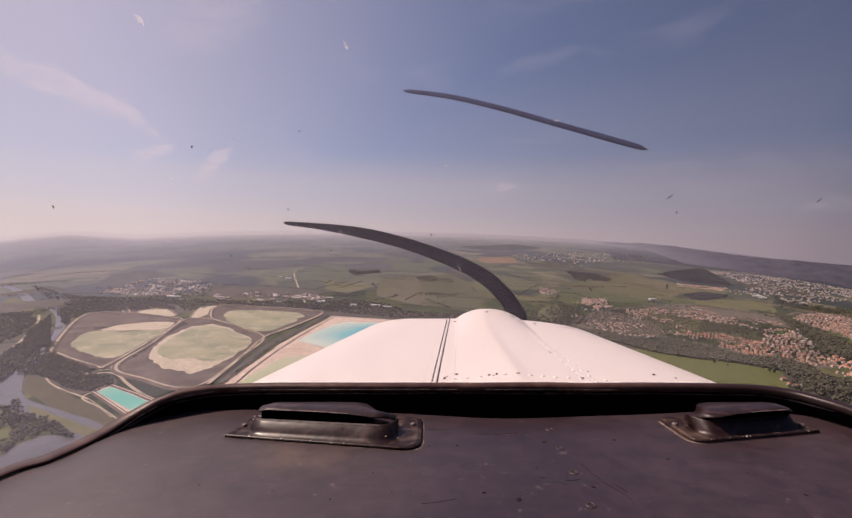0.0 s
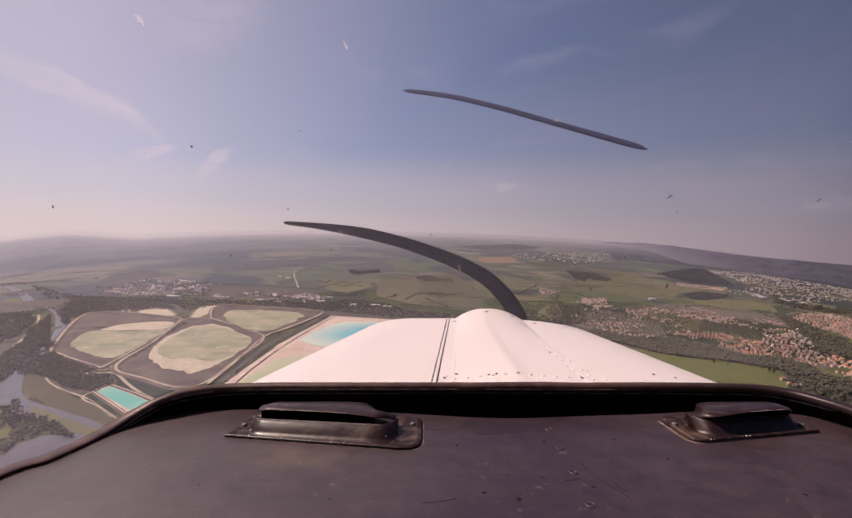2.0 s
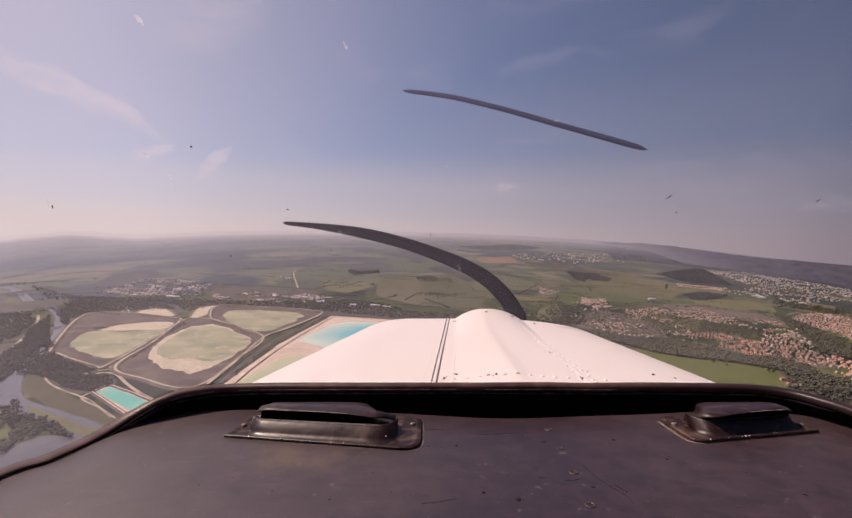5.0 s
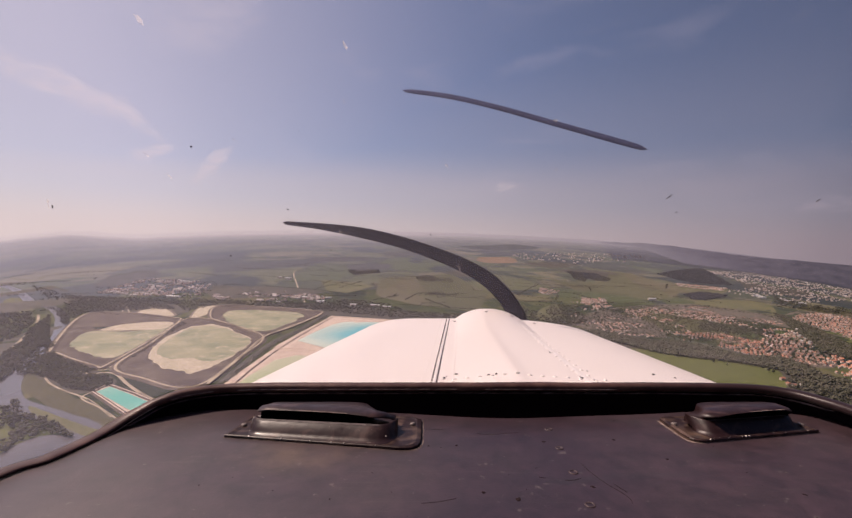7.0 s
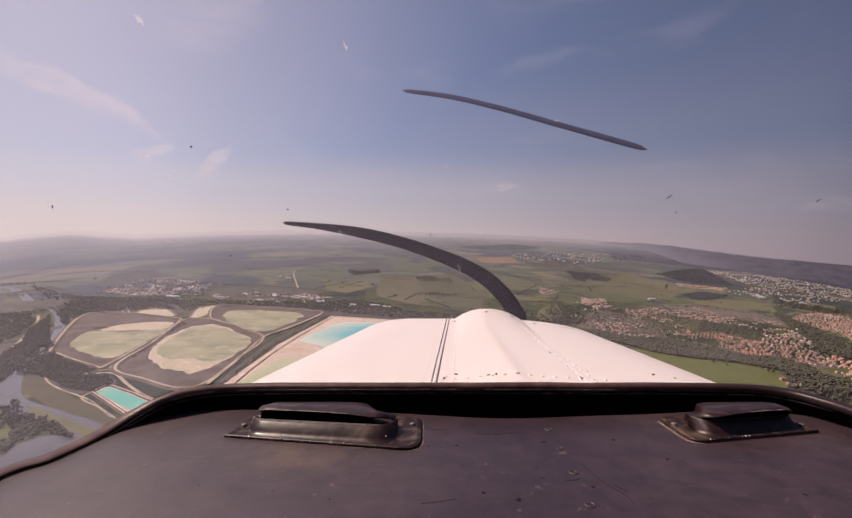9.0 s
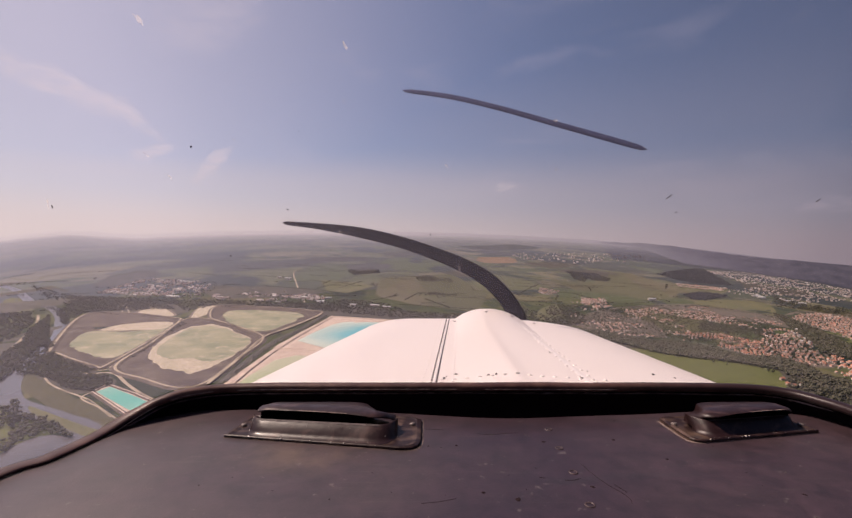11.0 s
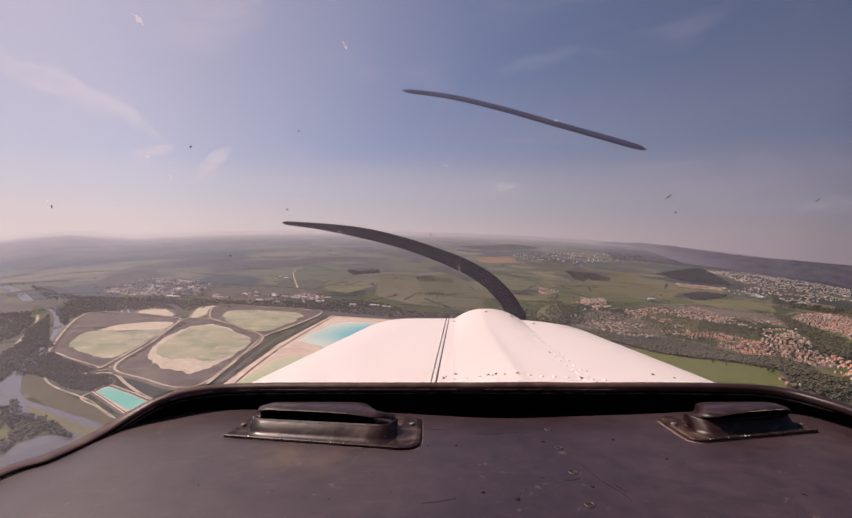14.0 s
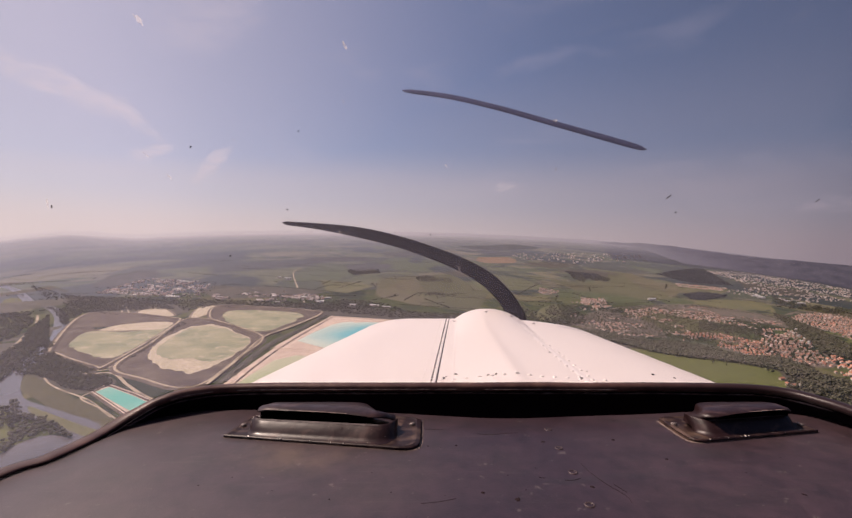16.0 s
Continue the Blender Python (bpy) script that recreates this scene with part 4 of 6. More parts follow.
wood([(1562, 5086), (1867, 4923), (1716, 4316), (1421, 4283)], 24, 12, 12, "dark hazy copse among the fields", leaves=mt_hazy_leaf)
wood([(-750, 4370), (-540, 4818), (-433, 4337), (-587, 3979)], 26, 11, 13, "small dark hazy wood among the fields", leaves=mt_hazy_leaf)
wood([(-60, 3837), (216, 3826), (233, 3516), (-12, 3527)], 18, 10, 14, "hedgerow wood among the fields")
wood([(2945, 3852), (2871, 3428), (3253, 3447), (2865, 3033), (2494, 2976), (2350, 3021)], 25, 14, 15, "trees at the edge of the town", 0.3)
wood([(1312, 2158), (1455, 2143), (1559, 2076), (1415, 1894), (1271, 1945), (1188, 1951)], 13, 9, 16, "garden trees among the houses", 0.6)
wood([(1098, 2600), (1750, 2850), (1990, 2500), (1559, 2076), (1471, 1677), (1257, 1407), (1132, 1466), (1000, 1741), (741, 1891), (690, 2090)], 14, 6.5, 17, "garden trees among the houses of the town", 0.45)
wood([(-2172, 2957), (-2178, 3543), (-1489, 3245), (-1138, 2482), (-1536, 2405), (-1799, 2489)], 30, 8, 18, "trees among the village houses", 0.3)
wood([(-478, 1035), (-495, 1249), (-507, 1507), (-481, 1738), (-455, 2090), (-434, 2040), (-457, 1689), (-483, 1462), (-475, 1229), (-462, 1013)], 8, 5, 19, "bushes in the ditch", 0.3)
wood([(-939, 927), (-849, 903), (-753, 845), (-726, 803), (-786, 776)], 11, 10, 20, "riverside willows", 0.35)
wood([(-1500, 300), (-900, 250), (-860, 480), (-1050, 700), (-1600, 800)], 18, 11, 21, "garden trees of the riverside village", 0.4)

wood([(-830, 905), (-834, 927), (-771, 866), (-701, 838), (-618, 788), (-596, 765), (-648, 774), (-666, 747), (-655, 697), (-695, 739), (-702, 771)], 11, 9, 22, "dark bushes between river and pond", 0.75)
wood([(-997, 1840), (-944, 1802), (-891, 1542), (-832, 1334), (-819, 1260), (-845, 1281), (-918, 1556)], 9, 5, 23, "scrub on the dividing bank", 0.5)


def hedgerows(seed, count, near, far, side):
    """Lines of bushes and small trees between the fields."""
    rng = np.random.default_rng(seed)
    spots = []
    for _ in range(count):
        D, a = near * (far / near) ** rng.uniform(), radians(rng.uniform(*side))
        x, y, turn = D * math.sin(a), D * math.cos(a), rng.normal() * 0.5 + rng.choice([0.0, 0.0, 1.57])
        length = rng.uniform(120, 500)
        for s in np.arange(0, length, 8 * D / 3000):
            if rng.uniform() < 0.75:
                spots.append((x + s * math.cos(turn) + rng.normal() * 3, y + s * math.sin(turn) + rng.normal() * 3, rng.uniform(4, 9)))
    return tagged(new("hedgerows", clump_mesh("hedgerows", spots, rng)), "dark hedgerows between the fields", "hedge", kind="stuff")


hedgerows(61, 120, 2300, 7000, (-20, 32))
hedgerows(62, 40, 2600, 7000, (-45, -15))

wood([(-81, 3831), (11, 4089), (91, 3923), (76, 3587), (-53, 3554)], 22, 11, 101, "small dark copse among the fields")
wood([(-53, 2958), (66, 3065), (130, 2997), (116, 2820), (-22, 2816)], 22, 11, 102, "dark hedge wood beside a meadow")
wood([(1522, 4812), (1674, 5010), (1565, 4393), (1392, 3956), (1376, 4169)], 22, 11, 103, "dark strip of trees on the slope")
wood([(1614, 4518), (1789, 4709), (1825, 4463), (1662, 4110), (1525, 4139)], 22, 11, 104, "dark strip of trees on the slope")
wood([(670, 2493), (799, 2573), (819, 2318), (740, 2055), (622, 1992), (556, 2108)], 16, 11, 106, "loose trees round a bare field", 0.3)
wood([(-729, 4259), (-500, 4496), (-414, 4176), (-623, 3921)], 16, 11, 107, "small dark copse among the fields")
wood([(-630, 2373), (-435, 2561), (-177, 2419), (-111, 2265), (-381, 2250), (-579, 2184)], 16, 11, 108, "trees along the road behind the basins", 0.4)
wood([(-1176, 1362), (-1212, 1448), (-1158, 1424), (-1032, 1225), (-956, 1100), (-985, 1098), (-1072, 1188)], 11, 10, 111, "willows leaning over the river bank", 0.4)
wood([(-1418, 2452), (-1056, 2432), (-1039, 2268), (-1077, 2054), (-1182, 2180)], 17, 9, 24, "dark trees below the village", 0.55)
wood([(-2049, 2578), (-1768, 2487), (-1532, 2445), (-1273, 2346), (-1208, 2227), (-1569, 2327), (-1740, 2223)], 17, 11, 25, "dark wood edge below the village", 0.5)
wood([(-2826, 3241), (-2086, 2628), (-1678, 2404), (-1450, 2061), (-1609, 2058), (-1881, 2341), (-2131, 2532)], 24, 9, 26, "dark trees along the far river bank", 0.6)

# single trees that stand apart
def tree_kind(seed):
    rng = np.random.default_rng(seed)
    rows = []
    for z, r in ((0, 0.35), (2.0, 0.26), (4.5, 0.18)):
        rows.append([(r * math.cos(a * 1.047) + 0.1 * z * 0.2, r * math.sin(a * 1.047), z) for a in range(6)])
    v, f = loft(rows, True)
    trunk = mesh_of("trunk", v, f, mt_bark)
    vs, fs = [], []
    for i in range(150):
        d = rng.normal(size=3)
        d /= np.linalg.norm(d)
        c = d * rng.uniform(0.55, 1.0) * np.array([3.2, 3.2, 3.6]) + np.array([0, 0, 6.6])
        u, w = rng.normal(size=3), rng.normal(size=3)
        s = rng.uniform(0.5, 1.0)
        b = len(vs)
        vs += [tuple(c + u * s * 0.6), tuple(c + w * s * 0.6), tuple(c - u * s * 0.6), tuple(c - w * s * 0.6)]
        fs.append((b, b + 1, b + 2, b + 3))
    return trunk, mesh_of("crown", vs, fs, mt_leaf)


TREES = [tree_kind(40 + i) for i in range(3)]
rng = np.random.default_rng(5)
for poly, count, step in (([(1028, 1296), (1089, 1250), (1064, 1114), (924, 964), (931, 1064), (914, 1142)], 40, 16),
                          ([(-869, 901), (-760, 852), (-699, 805), (-715, 781), (-761, 789)], 12, 22), ([(814, 1608), (1047, 1354), (1018, 1295), (827, 1458)], 30, 30)):
    for x, y in scatter(poly, step, rng, 0.7)[:count]:
        trunk, crown = TREES[rng.integers(3)]
        s = rng.uniform(0.7, 1.5)
        ob = group_at("tree", Matrix.LocRotScale(lay(x, y), Euler((0, 0, rng.uniform(0, 6.28))), (s, s, s)), "broadleaf tree standing in grass", "tree", "single trees")
        part("trunk", trunk, ob)
        part("crown", crown, ob)

# ---- houses ----
def house_meshes(w, d, h, roof):
    v, f = box(-w / 2, w / 2, -d / 2, d / 2, 0, h)
    wall = mesh_of("wall", v + [(-w / 2, 0, h + roof), (w / 2, 0, h + roof)], f + [(0 + 4, 6, 8), (5, 9, 7)], mt_wall)
    e, t = 0.5, 0.25
    up = roof / (d / 2)
    rv = []
    for s in (-1, 1):
        for x in (-w / 2 - e, w / 2 + e):
            rv += [(x, s * (d / 2 + e), h - e * up + t), (x, 0, h + roof + t), (x, s * (d / 2 + e), h - e * up), (x, 0, h + roof)]
    rf = []
    for s in (0, 8):
        a = [s + i for i in range(8)]
        rf += [(a[0], a[1], a[5], a[4]), (a[2], a[6], a[7], a[3]), (a[0], a[4], a[6], a[2]), (a[0], a[2], a[3], a[1]), (a[4], a[5], a[7], a[6])]
    roof_me = mesh_of("roof", rv, rf, mt_roof)
    cv, cf = box(w * 0.2, w * 0.2 + 0.8, -0.4, 0.4, h + roof * 0.6, h + roof + 1.0)
    return wall, roof_me, mesh_of("chimney", cv, cf, mt_wall)


HOUSES = [house_meshes(11, 9, 5.5, 3.4), house_meshes(13, 9, 4.2, 3.2), house_meshes(18, 10, 6.0, 3.8), house_meshes(9, 9, 6.2, 2.8)]
KINDS = ["detached village house with a red tile roof", "low cottage with a red tile roof", "long house with a red tile roof", "narrow two storey house with a tile roof"]


def streets(poly, row, gap, seed, turn, keep=0.85, open_ground=-0.25):
    """House plots (x, y, angle) on both sides of gently bent streets, with gaps here and there."""
    rng = np.random.default_rng(seed)
    c, s = math.cos(turn), math.sin(turn)
    us, vs = [x * c + y * s for x, y in poly], [-x * s + y * c for x, y in poly]
    out = []
    v = min(vs)
    while v < max(vs):
        u = min(us) + rng.uniform(0, gap)
        while u < max(us):
            bend = row * 0.9 * noise.noise((u / 260, v / 400, seed))
            slope = math.atan(row * 0.9 * (noise.noise(((u + 8) / 260, v / 400, seed)) - noise.noise(((u - 8) / 260, v / 400, seed))) / 16)
            for side in (-0.25, 0.25):
                w = v + bend + row * side + rng.normal() * row * 0.05
                x, y = u * c - w * s, u * s + w * c
                if inside((x, y), poly) and rng.uniform() < keep and noise.noise((x / 95, y / 95, seed + 0.5)) > open_ground:
                    out.append((x, y, turn + slope + rng.normal() * 0.06 + (1.5708 if rng.uniform() < 0.2 else 0)))
            u += gap * rng.uniform(0.85, 1.3)
        v += row
    return out


def settle(poly, row, gap, limit, seed, turn, group, keep=0.85, same=False):
    """Houses as single things along the streets of a map outline."""
    rng = np.random.default_rng(seed)
    spots = streets(poly, row, gap, seed, turn, keep, -0.9 if same else -0.3)
    rng.shuffle(spots)
    for x, y, a in spots[:limit]:
        k = 0 if same else rng.integers(4)
        p = lay(x, y)
        q = rng.uniform(0.58, 0.8) * max(0.3, p.xy.length / math.hypot(x, y))
        ob = group_at("house", Matrix.LocRotScale(p, Euler((0, 0, a)), (q, q, q)), KINDS[k], "house", group)
        wall, roof, chimney = HOUSES[k]
        part("wall", wall, ob)
        part("chimney", chimney, part("roof", roof, ob))


def far_houses(poly, step, seed, label, keep=0.8, big=1.0, roofs=mt_roof_i, turn=0.3, open_ground=-0.2):
    """A far part of a town, houses too small to pick apart."""
    rng = np.random.default_rng(seed)
    vs, fs, mats = [], [], []
    for x, y, a in streets(poly, step * 2.1, step, seed, turn, keep, open_ground):
        p = lay(x, y)
        k = p.xy.length / math.hypot(x, y) * big
        long = rng.uniform(1.0, 1.6) if rng.uniform() < 0.85 else rng.uniform(1.8, 3.0)
        w, d, h = 10 * long * k, rng.uniform(8, 11) * k, rng.uniform(4, 7.5) * k
        c, s = math.cos(a), math.sin(a)

        def at(u, v, z):
            return (p.x + u * c - v * s, p.y + u * s + v * c, p.z + z)
        b = len(vs)
        vs += [at(-w / 2, -d / 2, -k), at(w / 2, -d / 2, -k), at(w / 2, d / 2, -k), at(-w / 2, d / 2, -k)]
        vs += [at(-w / 2, -d / 2, h), at(w / 2, -d / 2, h), at(w / 2, d / 2, h), at(-w / 2, d / 2, h)]
        fs += [(b, b + 1, b + 5, b + 4), (b + 1, b + 2, b + 6, b + 5), (b + 2, b + 3, b + 7, b + 6), (b + 3, b, b + 4, b + 7)]
        mats += [0, 0, 0, 0]
        r = h + d * 0.35
        e = 0.4 * k
        b2 = len(vs)
        vs += [at(-w / 2 - e, -d / 2 - e, h), at(w / 2 + e, -d / 2 - e, h), at(w / 2 + e, d / 2 + e, h), at(-w / 2 - e, d / 2 + e, h), at(-w / 2 - e, 0, r), at(w / 2 + e, 0, r)]
        fs += [(b2, b2 + 1, b2 + 5, b2 + 4), (b2 + 2, b2 + 3, b2 + 4, b2 + 5), (b2 + 3, b2, b2 + 4), (b2 + 1, b2 + 2, b2 + 5)]
        mats += [1, 1, 1, 1]
    me = mesh_of("far_houses", vs, fs, mt_wall_i)
    me.materials.append(roofs.m)
    me.polygons.foreach_set("material_index", mats)
    return tagged(new("far_houses", me), label, "houses", kind="stuff")


patch("town_ground", [(690, 2110), (1060, 2540), (1740, 2870), (1990, 2500), (1760, 2140), (1480, 1680), (1270, 1390), (1132, 1466), (1000, 1741), (741, 1891)], 0.12, mt_yard, "brownish yards and gardens between the houses", "yards", kind="structure")
patch("town_ground", [(2020, 2540), (2449, 2930), (2900, 3010), (1990, 2050), (1860, 2130)], 0.12, mt_yard, "brownish yards of the housing estate", "yards", kind="structure")
settle([(1086, 1894), (1236, 1918), (1312, 1744), (1132, 1466), (1102, 1515), (1078, 1693), (1000, 1741)], 27, 13, 90, 31, 1.0, "houses of the small town", 0.9)
settle([(1303, 1742), (1471, 1677), (1257, 1407), (1202, 1401), (1132, 1466)], 28, 14, 70, 34, 0.9, "houses of the small town", 0.9)
settle([(2067, 2562), (2449, 2895), (2833, 2973), (1975, 2067), (1890, 2138)], 40, 17, 135, 32, 0.85, "rows of the housing estate", 0.95, True)
far_houses([(-1500, 300), (-900, 250), (-860, 480), (-1050, 700), (-1600, 800)], 20, 33, "red roofed riverside village", 0.7)
for (x, y), k in zip([(969, 1191), (975, 1180), (1006, 1195), (991, 1240)], (3, 0, 1, 0)):
    ob = group_at("house", Matrix.LocRotScale(lay(x, y), Euler((0, 0, 0.5 * k)), None), "pale farmhouse beside tall trees", "house", "houses of the small town")
    part("wall", HOUSES[k][0], ob)
    part("chimney", HOUSES[k][2], part("roof", HOUSES[k][1], ob))
far_houses([(1098, 2481), (1399, 2657), (1719, 2795), (1576, 2387), (1859, 2423), (1778, 2238), (1540, 2027), (1436, 2187), (1338, 2268), (1099, 2116), (1010, 2255)], 16, 51, "dense tiled houses of the small town", 0.62, 0.62, mt_roof_i, 0.5, -0.12)
far_houses([(1086, 1894), (1236, 1918), (1312, 1744), (1132, 1466), (1102, 1515), (1078, 1693), (1000, 1741)], 12, 71, "tight red roofed terraces of the old town", 0.62, 0.62, mt_roof_red, 1.0, -0.35)
far_houses([(1559, 2076), (1754, 2135), (1471, 1677), (1257, 1407), (1202, 1401), (1132, 1466), (1303, 1742)], 14, 72, "crowded tiled roofs at the town edge", 0.6, 0.64, mt_roof_i, 0.9, -0.25)
far_houses([(1214, 1369), (1426, 1575), (1415, 1489), (1366, 1385), (1181, 1194), (1207, 1267), (1222, 1327)], 13, 75, "red roofed houses beside tall trees", 0.5, 0.62, mt_roof_red, 1.25, -0.1)
far_houses([(702, 2081), (908, 2086), (1195, 2086), (1123, 1899), (996, 1734), (867, 1753), (741, 1891)], 17, 52, "rows of houses along the tree belt", 0.58, 0.58, mt_roof_i, -0.15, -0.15)
far_houses([(879, 2731), (1131, 2705), (974, 2196), (772, 2010), (679, 2098)], 22, 73, "scattered houses at the end of the town", 0.4, 0.62, mt_roof_i, 0.6, 0.05)
far_houses([(1017, 2946), (1154, 2933), (1085, 2595), (946, 2474), (919, 2657)], 19, 53, "hamlet with tiled roofs", 0.7, 0.8)
far_houses([(4291, 6942), (6168, 8359), (6081, 7286), (6180, 6567), (4013, 4258), (2871, 3428), (2677, 3613), (2500, 3809), (3350, 4604), (3877, 5816)], 44, 54, "spread out far town", 0.62, 1.15, mt_roof_hazy, 0.6, 0.02)
far_houses([(1987, 2473), (2394, 2834), (2592, 2884), (2559, 2708), (2495, 2534), (1767, 1790), (1864, 1966), (1950, 2224)], 17, 63, "pale roofed rows of the housing estate", 0.7, 0.72, mt_roof_i, 0.85, -0.9)
far_houses([(2370, 4328), (2788, 4175), (2533, 3859), (2254, 4026)], 22, 55, "row of far houses below the wood", 0.7, 0.85)
far_houses([(-1933, 2675), (-2123, 3388), (-1998, 3452), (-1496, 3177), (-1272, 2572), (-1466, 2533), (-1644, 2527)], 24, 56, "grey village beyond the basins", 0.6, 0.95, mt_roof_hazy, 0.2, -0.1)
far_houses([(-1213, 2579), (-880, 2796), (-572, 2619), (-537, 2464), (-1086, 2370)], 24, 57, "workshops and houses behind the basins", 0.6, 1.2, mt_roof_hazy, -0.05, 0.02)
far_houses([(1642, 8819), (3268, 10696), (5997, 12680), (4440, 8923), (2187, 6618), (1495, 7103)], 100, 58, "distant town in the haze", 0.5, 1.8, mt_roof_hazy, 0.3, 0.1)
far_houses([(847, 3407), (957, 3222), (850, 2978), (770, 3089)], 26, 59, "farm buildings among fields", 0.6, 0.9)


def hall(x, y, w, d, h, turn, label):
    p = lay(x, y)
    k = p.xy.length / math.hypot(x, y)
    ob = group_at("industrial_hall", Matrix.LocRotScale(p, Euler((0, 0, turn)), (k, k, k)), label, "industrial building", "white halls")
    v, f = box(-w / 2, w / 2, -d / 2, d / 2, -2, h)
    part("wall", mesh_of("wall", v, f, mt_wall), ob)
    rows = [[(-w / 2 - 0.6, y0, z0), (w / 2 + 0.6, y0, z0)] for y0, z0 in ((-d / 2 - 0.6, h), (0, h + d * 0.12), (d / 2 + 0.6, h))]
    v, f = loft(rows)
    part("roof", mesh_of("roof", v, f, mt_hall), ob, "pale metal roof")


for (x, y), w, d, turn in zip([(-1384, 2496), (-1825, 2765), (-1716, 3233), (-1068, 3524), (-1153, 3591), (-686, 2577), (-772, 2384), (-260, 2370), (-194, 2331), (-374, 2366), (-562, 2440), (-548, 2581), (2685, 3673), (2658, 3576), (2778, 3468), (2831, 3405), (1498, 2986)],
                              (75, 18, 60, 50, 35, 30, 22, 45, 40, 30, 40, 35, 60, 50, 45, 60, 50), (22, 15, 30, 30, 20, 20, 14, 20, 18, 16, 25, 20, 26, 30, 24, 26, 20),
                              (0.0, 0.2, 0.3, -0.4, 0.1, 0.0, 0.1, -0.1, -0.15, 0.0, 0.4, 0.1, -0.2, -0.2, -0.25, -0.2, 0.1)):
    hall(x, y, w, d, 8, turn, "white metal roofed industrial hall")
for x, y in [(1604, 1957), (1589, 1910), (1553, 1839), (1514, 1771), (1496, 1786), (1715, 2080)]:
    ob = group_at("apartment_block", Matrix.LocRotScale(lay(x, y), Euler((0, 0, 0.6)), (0.7, 0.7, 0.75)), "white five storey apartment block above the roofs", "apartment block", "white apartment blocks")
    v, f = box(-9, 9, -6, 6, 0, 15)
    part("wall", mesh_of("wall", v, f, mt_wall), ob)
    v, f = box(-9.3, 9.3, -6.3, 6.3, 15, 15.6)
    part("roof", mesh_of("roof", v, f, mt_hall), ob, "flat grey roof")
    for i in range(5):
        for j in range(4):
            v, f = box(-7.6 + j * 4.2, -5.6 + j * 4.2, -6.06, -5.9, 1 + i * 2.9, 2.6 + i * 2.9)
            part("window", mesh_of("window", v, f, mt_vent), ob)

# ---- the aircraft: cockpit, nose and propeller, in its own axes (x right, y ahead, z up, from the eye) ----
AIR = look(EYE, heading(0.0, -2.04), 1.64) @ pose(0, 0, 0, -90, 0, 0)
aircraft = group_at("aircraft", AIR, "light aircraft with white nose and worn black glareshield, in flight", "aircraft")

# rim of the windscreen and edge of the glareshield, seen from above
LIP_FLAT = spline([(-0.46, 0.02, 0), (-0.435, 0.30, 0), (-0.417, 0.445, 0), (-0.398, 0.486, 0), (-0.392, 0.552, 0), (-0.400, 0.640, 0), (-0.398, 0.694, 0), (-0.375, 0.737, 0), (-0.30, 0.762, 0), (-0.05, 0.766, 0), (0.10, 0.766, 0), (0.20, 0.7655, 0),
              (0.30, 0.764, 0), (0.50, 0.760, 0), (0.575, 0.738, 0), (0.602, 0.685, 0), (0.605, 0.60, 0), (0.62, 0.40, 0), (0.64, 0.02, 0)], 8)
EDGE = spline([(-0.56, 0.02, 0), (-0.53, 0.30, 0), (-0.489, 0.522, 0), (-0.476, 0.575, 0), (-0.462, 0.636, 0), (-0.450, 0.684, 0), (-0.418, 0.726, 0), (-0.344, 0.758, 0), (-0.15, 0.752, 0), (-0.04, 0.741, 0), (0.06, 0.724, 0),
               (0.14, 0.718, 0), (0.25, 0.728, 0), (0.36, 0.738, 0), (0.50, 0.755, 0), (0.60, 0.735, 0), (0.645, 0.675, 0), (0.67, 0.40, 0), (0.69, 0.02, 0)], 8)
DASH_Z = -0.249
LIP_Z = -0.214


def ease(a, b, x):
    t = min(1, max(0, (x - a) / (b - a)))
    return t * t * (3 - 2 * t)


# the rim sinks to the glareshield along the cabin side
LIP, SINK = [], []
for p in LIP_FLAT:
    k = 1 + 0.150 * (ease(0.755, 0.52, p.y) if p.x < 0 else 0.3 * ease(0.72, 0.47, p.y))
    LIP.append(p * k)
    SINK.append(LIP_Z * k - LIP_Z)


# glareshield top with rounded front edge
rows = []
for k, (inset, z) in enumerate(((0.0, -0.045), (0.0, -0.008), (0.004, -0.002), (0.012, 0.0), (0.15, 0.0), (0.45, 0.0), (1.0, 0.0))):
    row = []
    for p in EDGE:
        c = Vector((0.1, 0.0, 0))
        q = p.lerp(c, inset)
        row.append((q.x, q.y, DASH_Z + z))
    rows.append(row)
v, f = loft(rows)
dash = part("glareshield", mesh_of("glareshield", v, f, mt_dash, True), aircraft, "worn dark brown vinyl glareshield")


def outward(curve, i):
    a, b = curve[max(i - 1, 0)], curve[min(i + 1, len(curve) - 1)]
    d = (b - a).normalized()
    return Vector((-d.y, d.x, 0))


# dark recess between the glareshield and the windscreen, its shade put into the colour
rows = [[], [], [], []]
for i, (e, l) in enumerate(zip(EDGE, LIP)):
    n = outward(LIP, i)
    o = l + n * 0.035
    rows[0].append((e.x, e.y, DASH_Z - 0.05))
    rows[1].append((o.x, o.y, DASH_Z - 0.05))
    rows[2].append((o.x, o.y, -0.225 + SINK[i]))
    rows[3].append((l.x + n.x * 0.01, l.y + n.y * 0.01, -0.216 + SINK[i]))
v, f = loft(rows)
part("recess", mesh_of("recess", v, f, mt_black), aircraft, "near-black recess, its shade put into the colour")

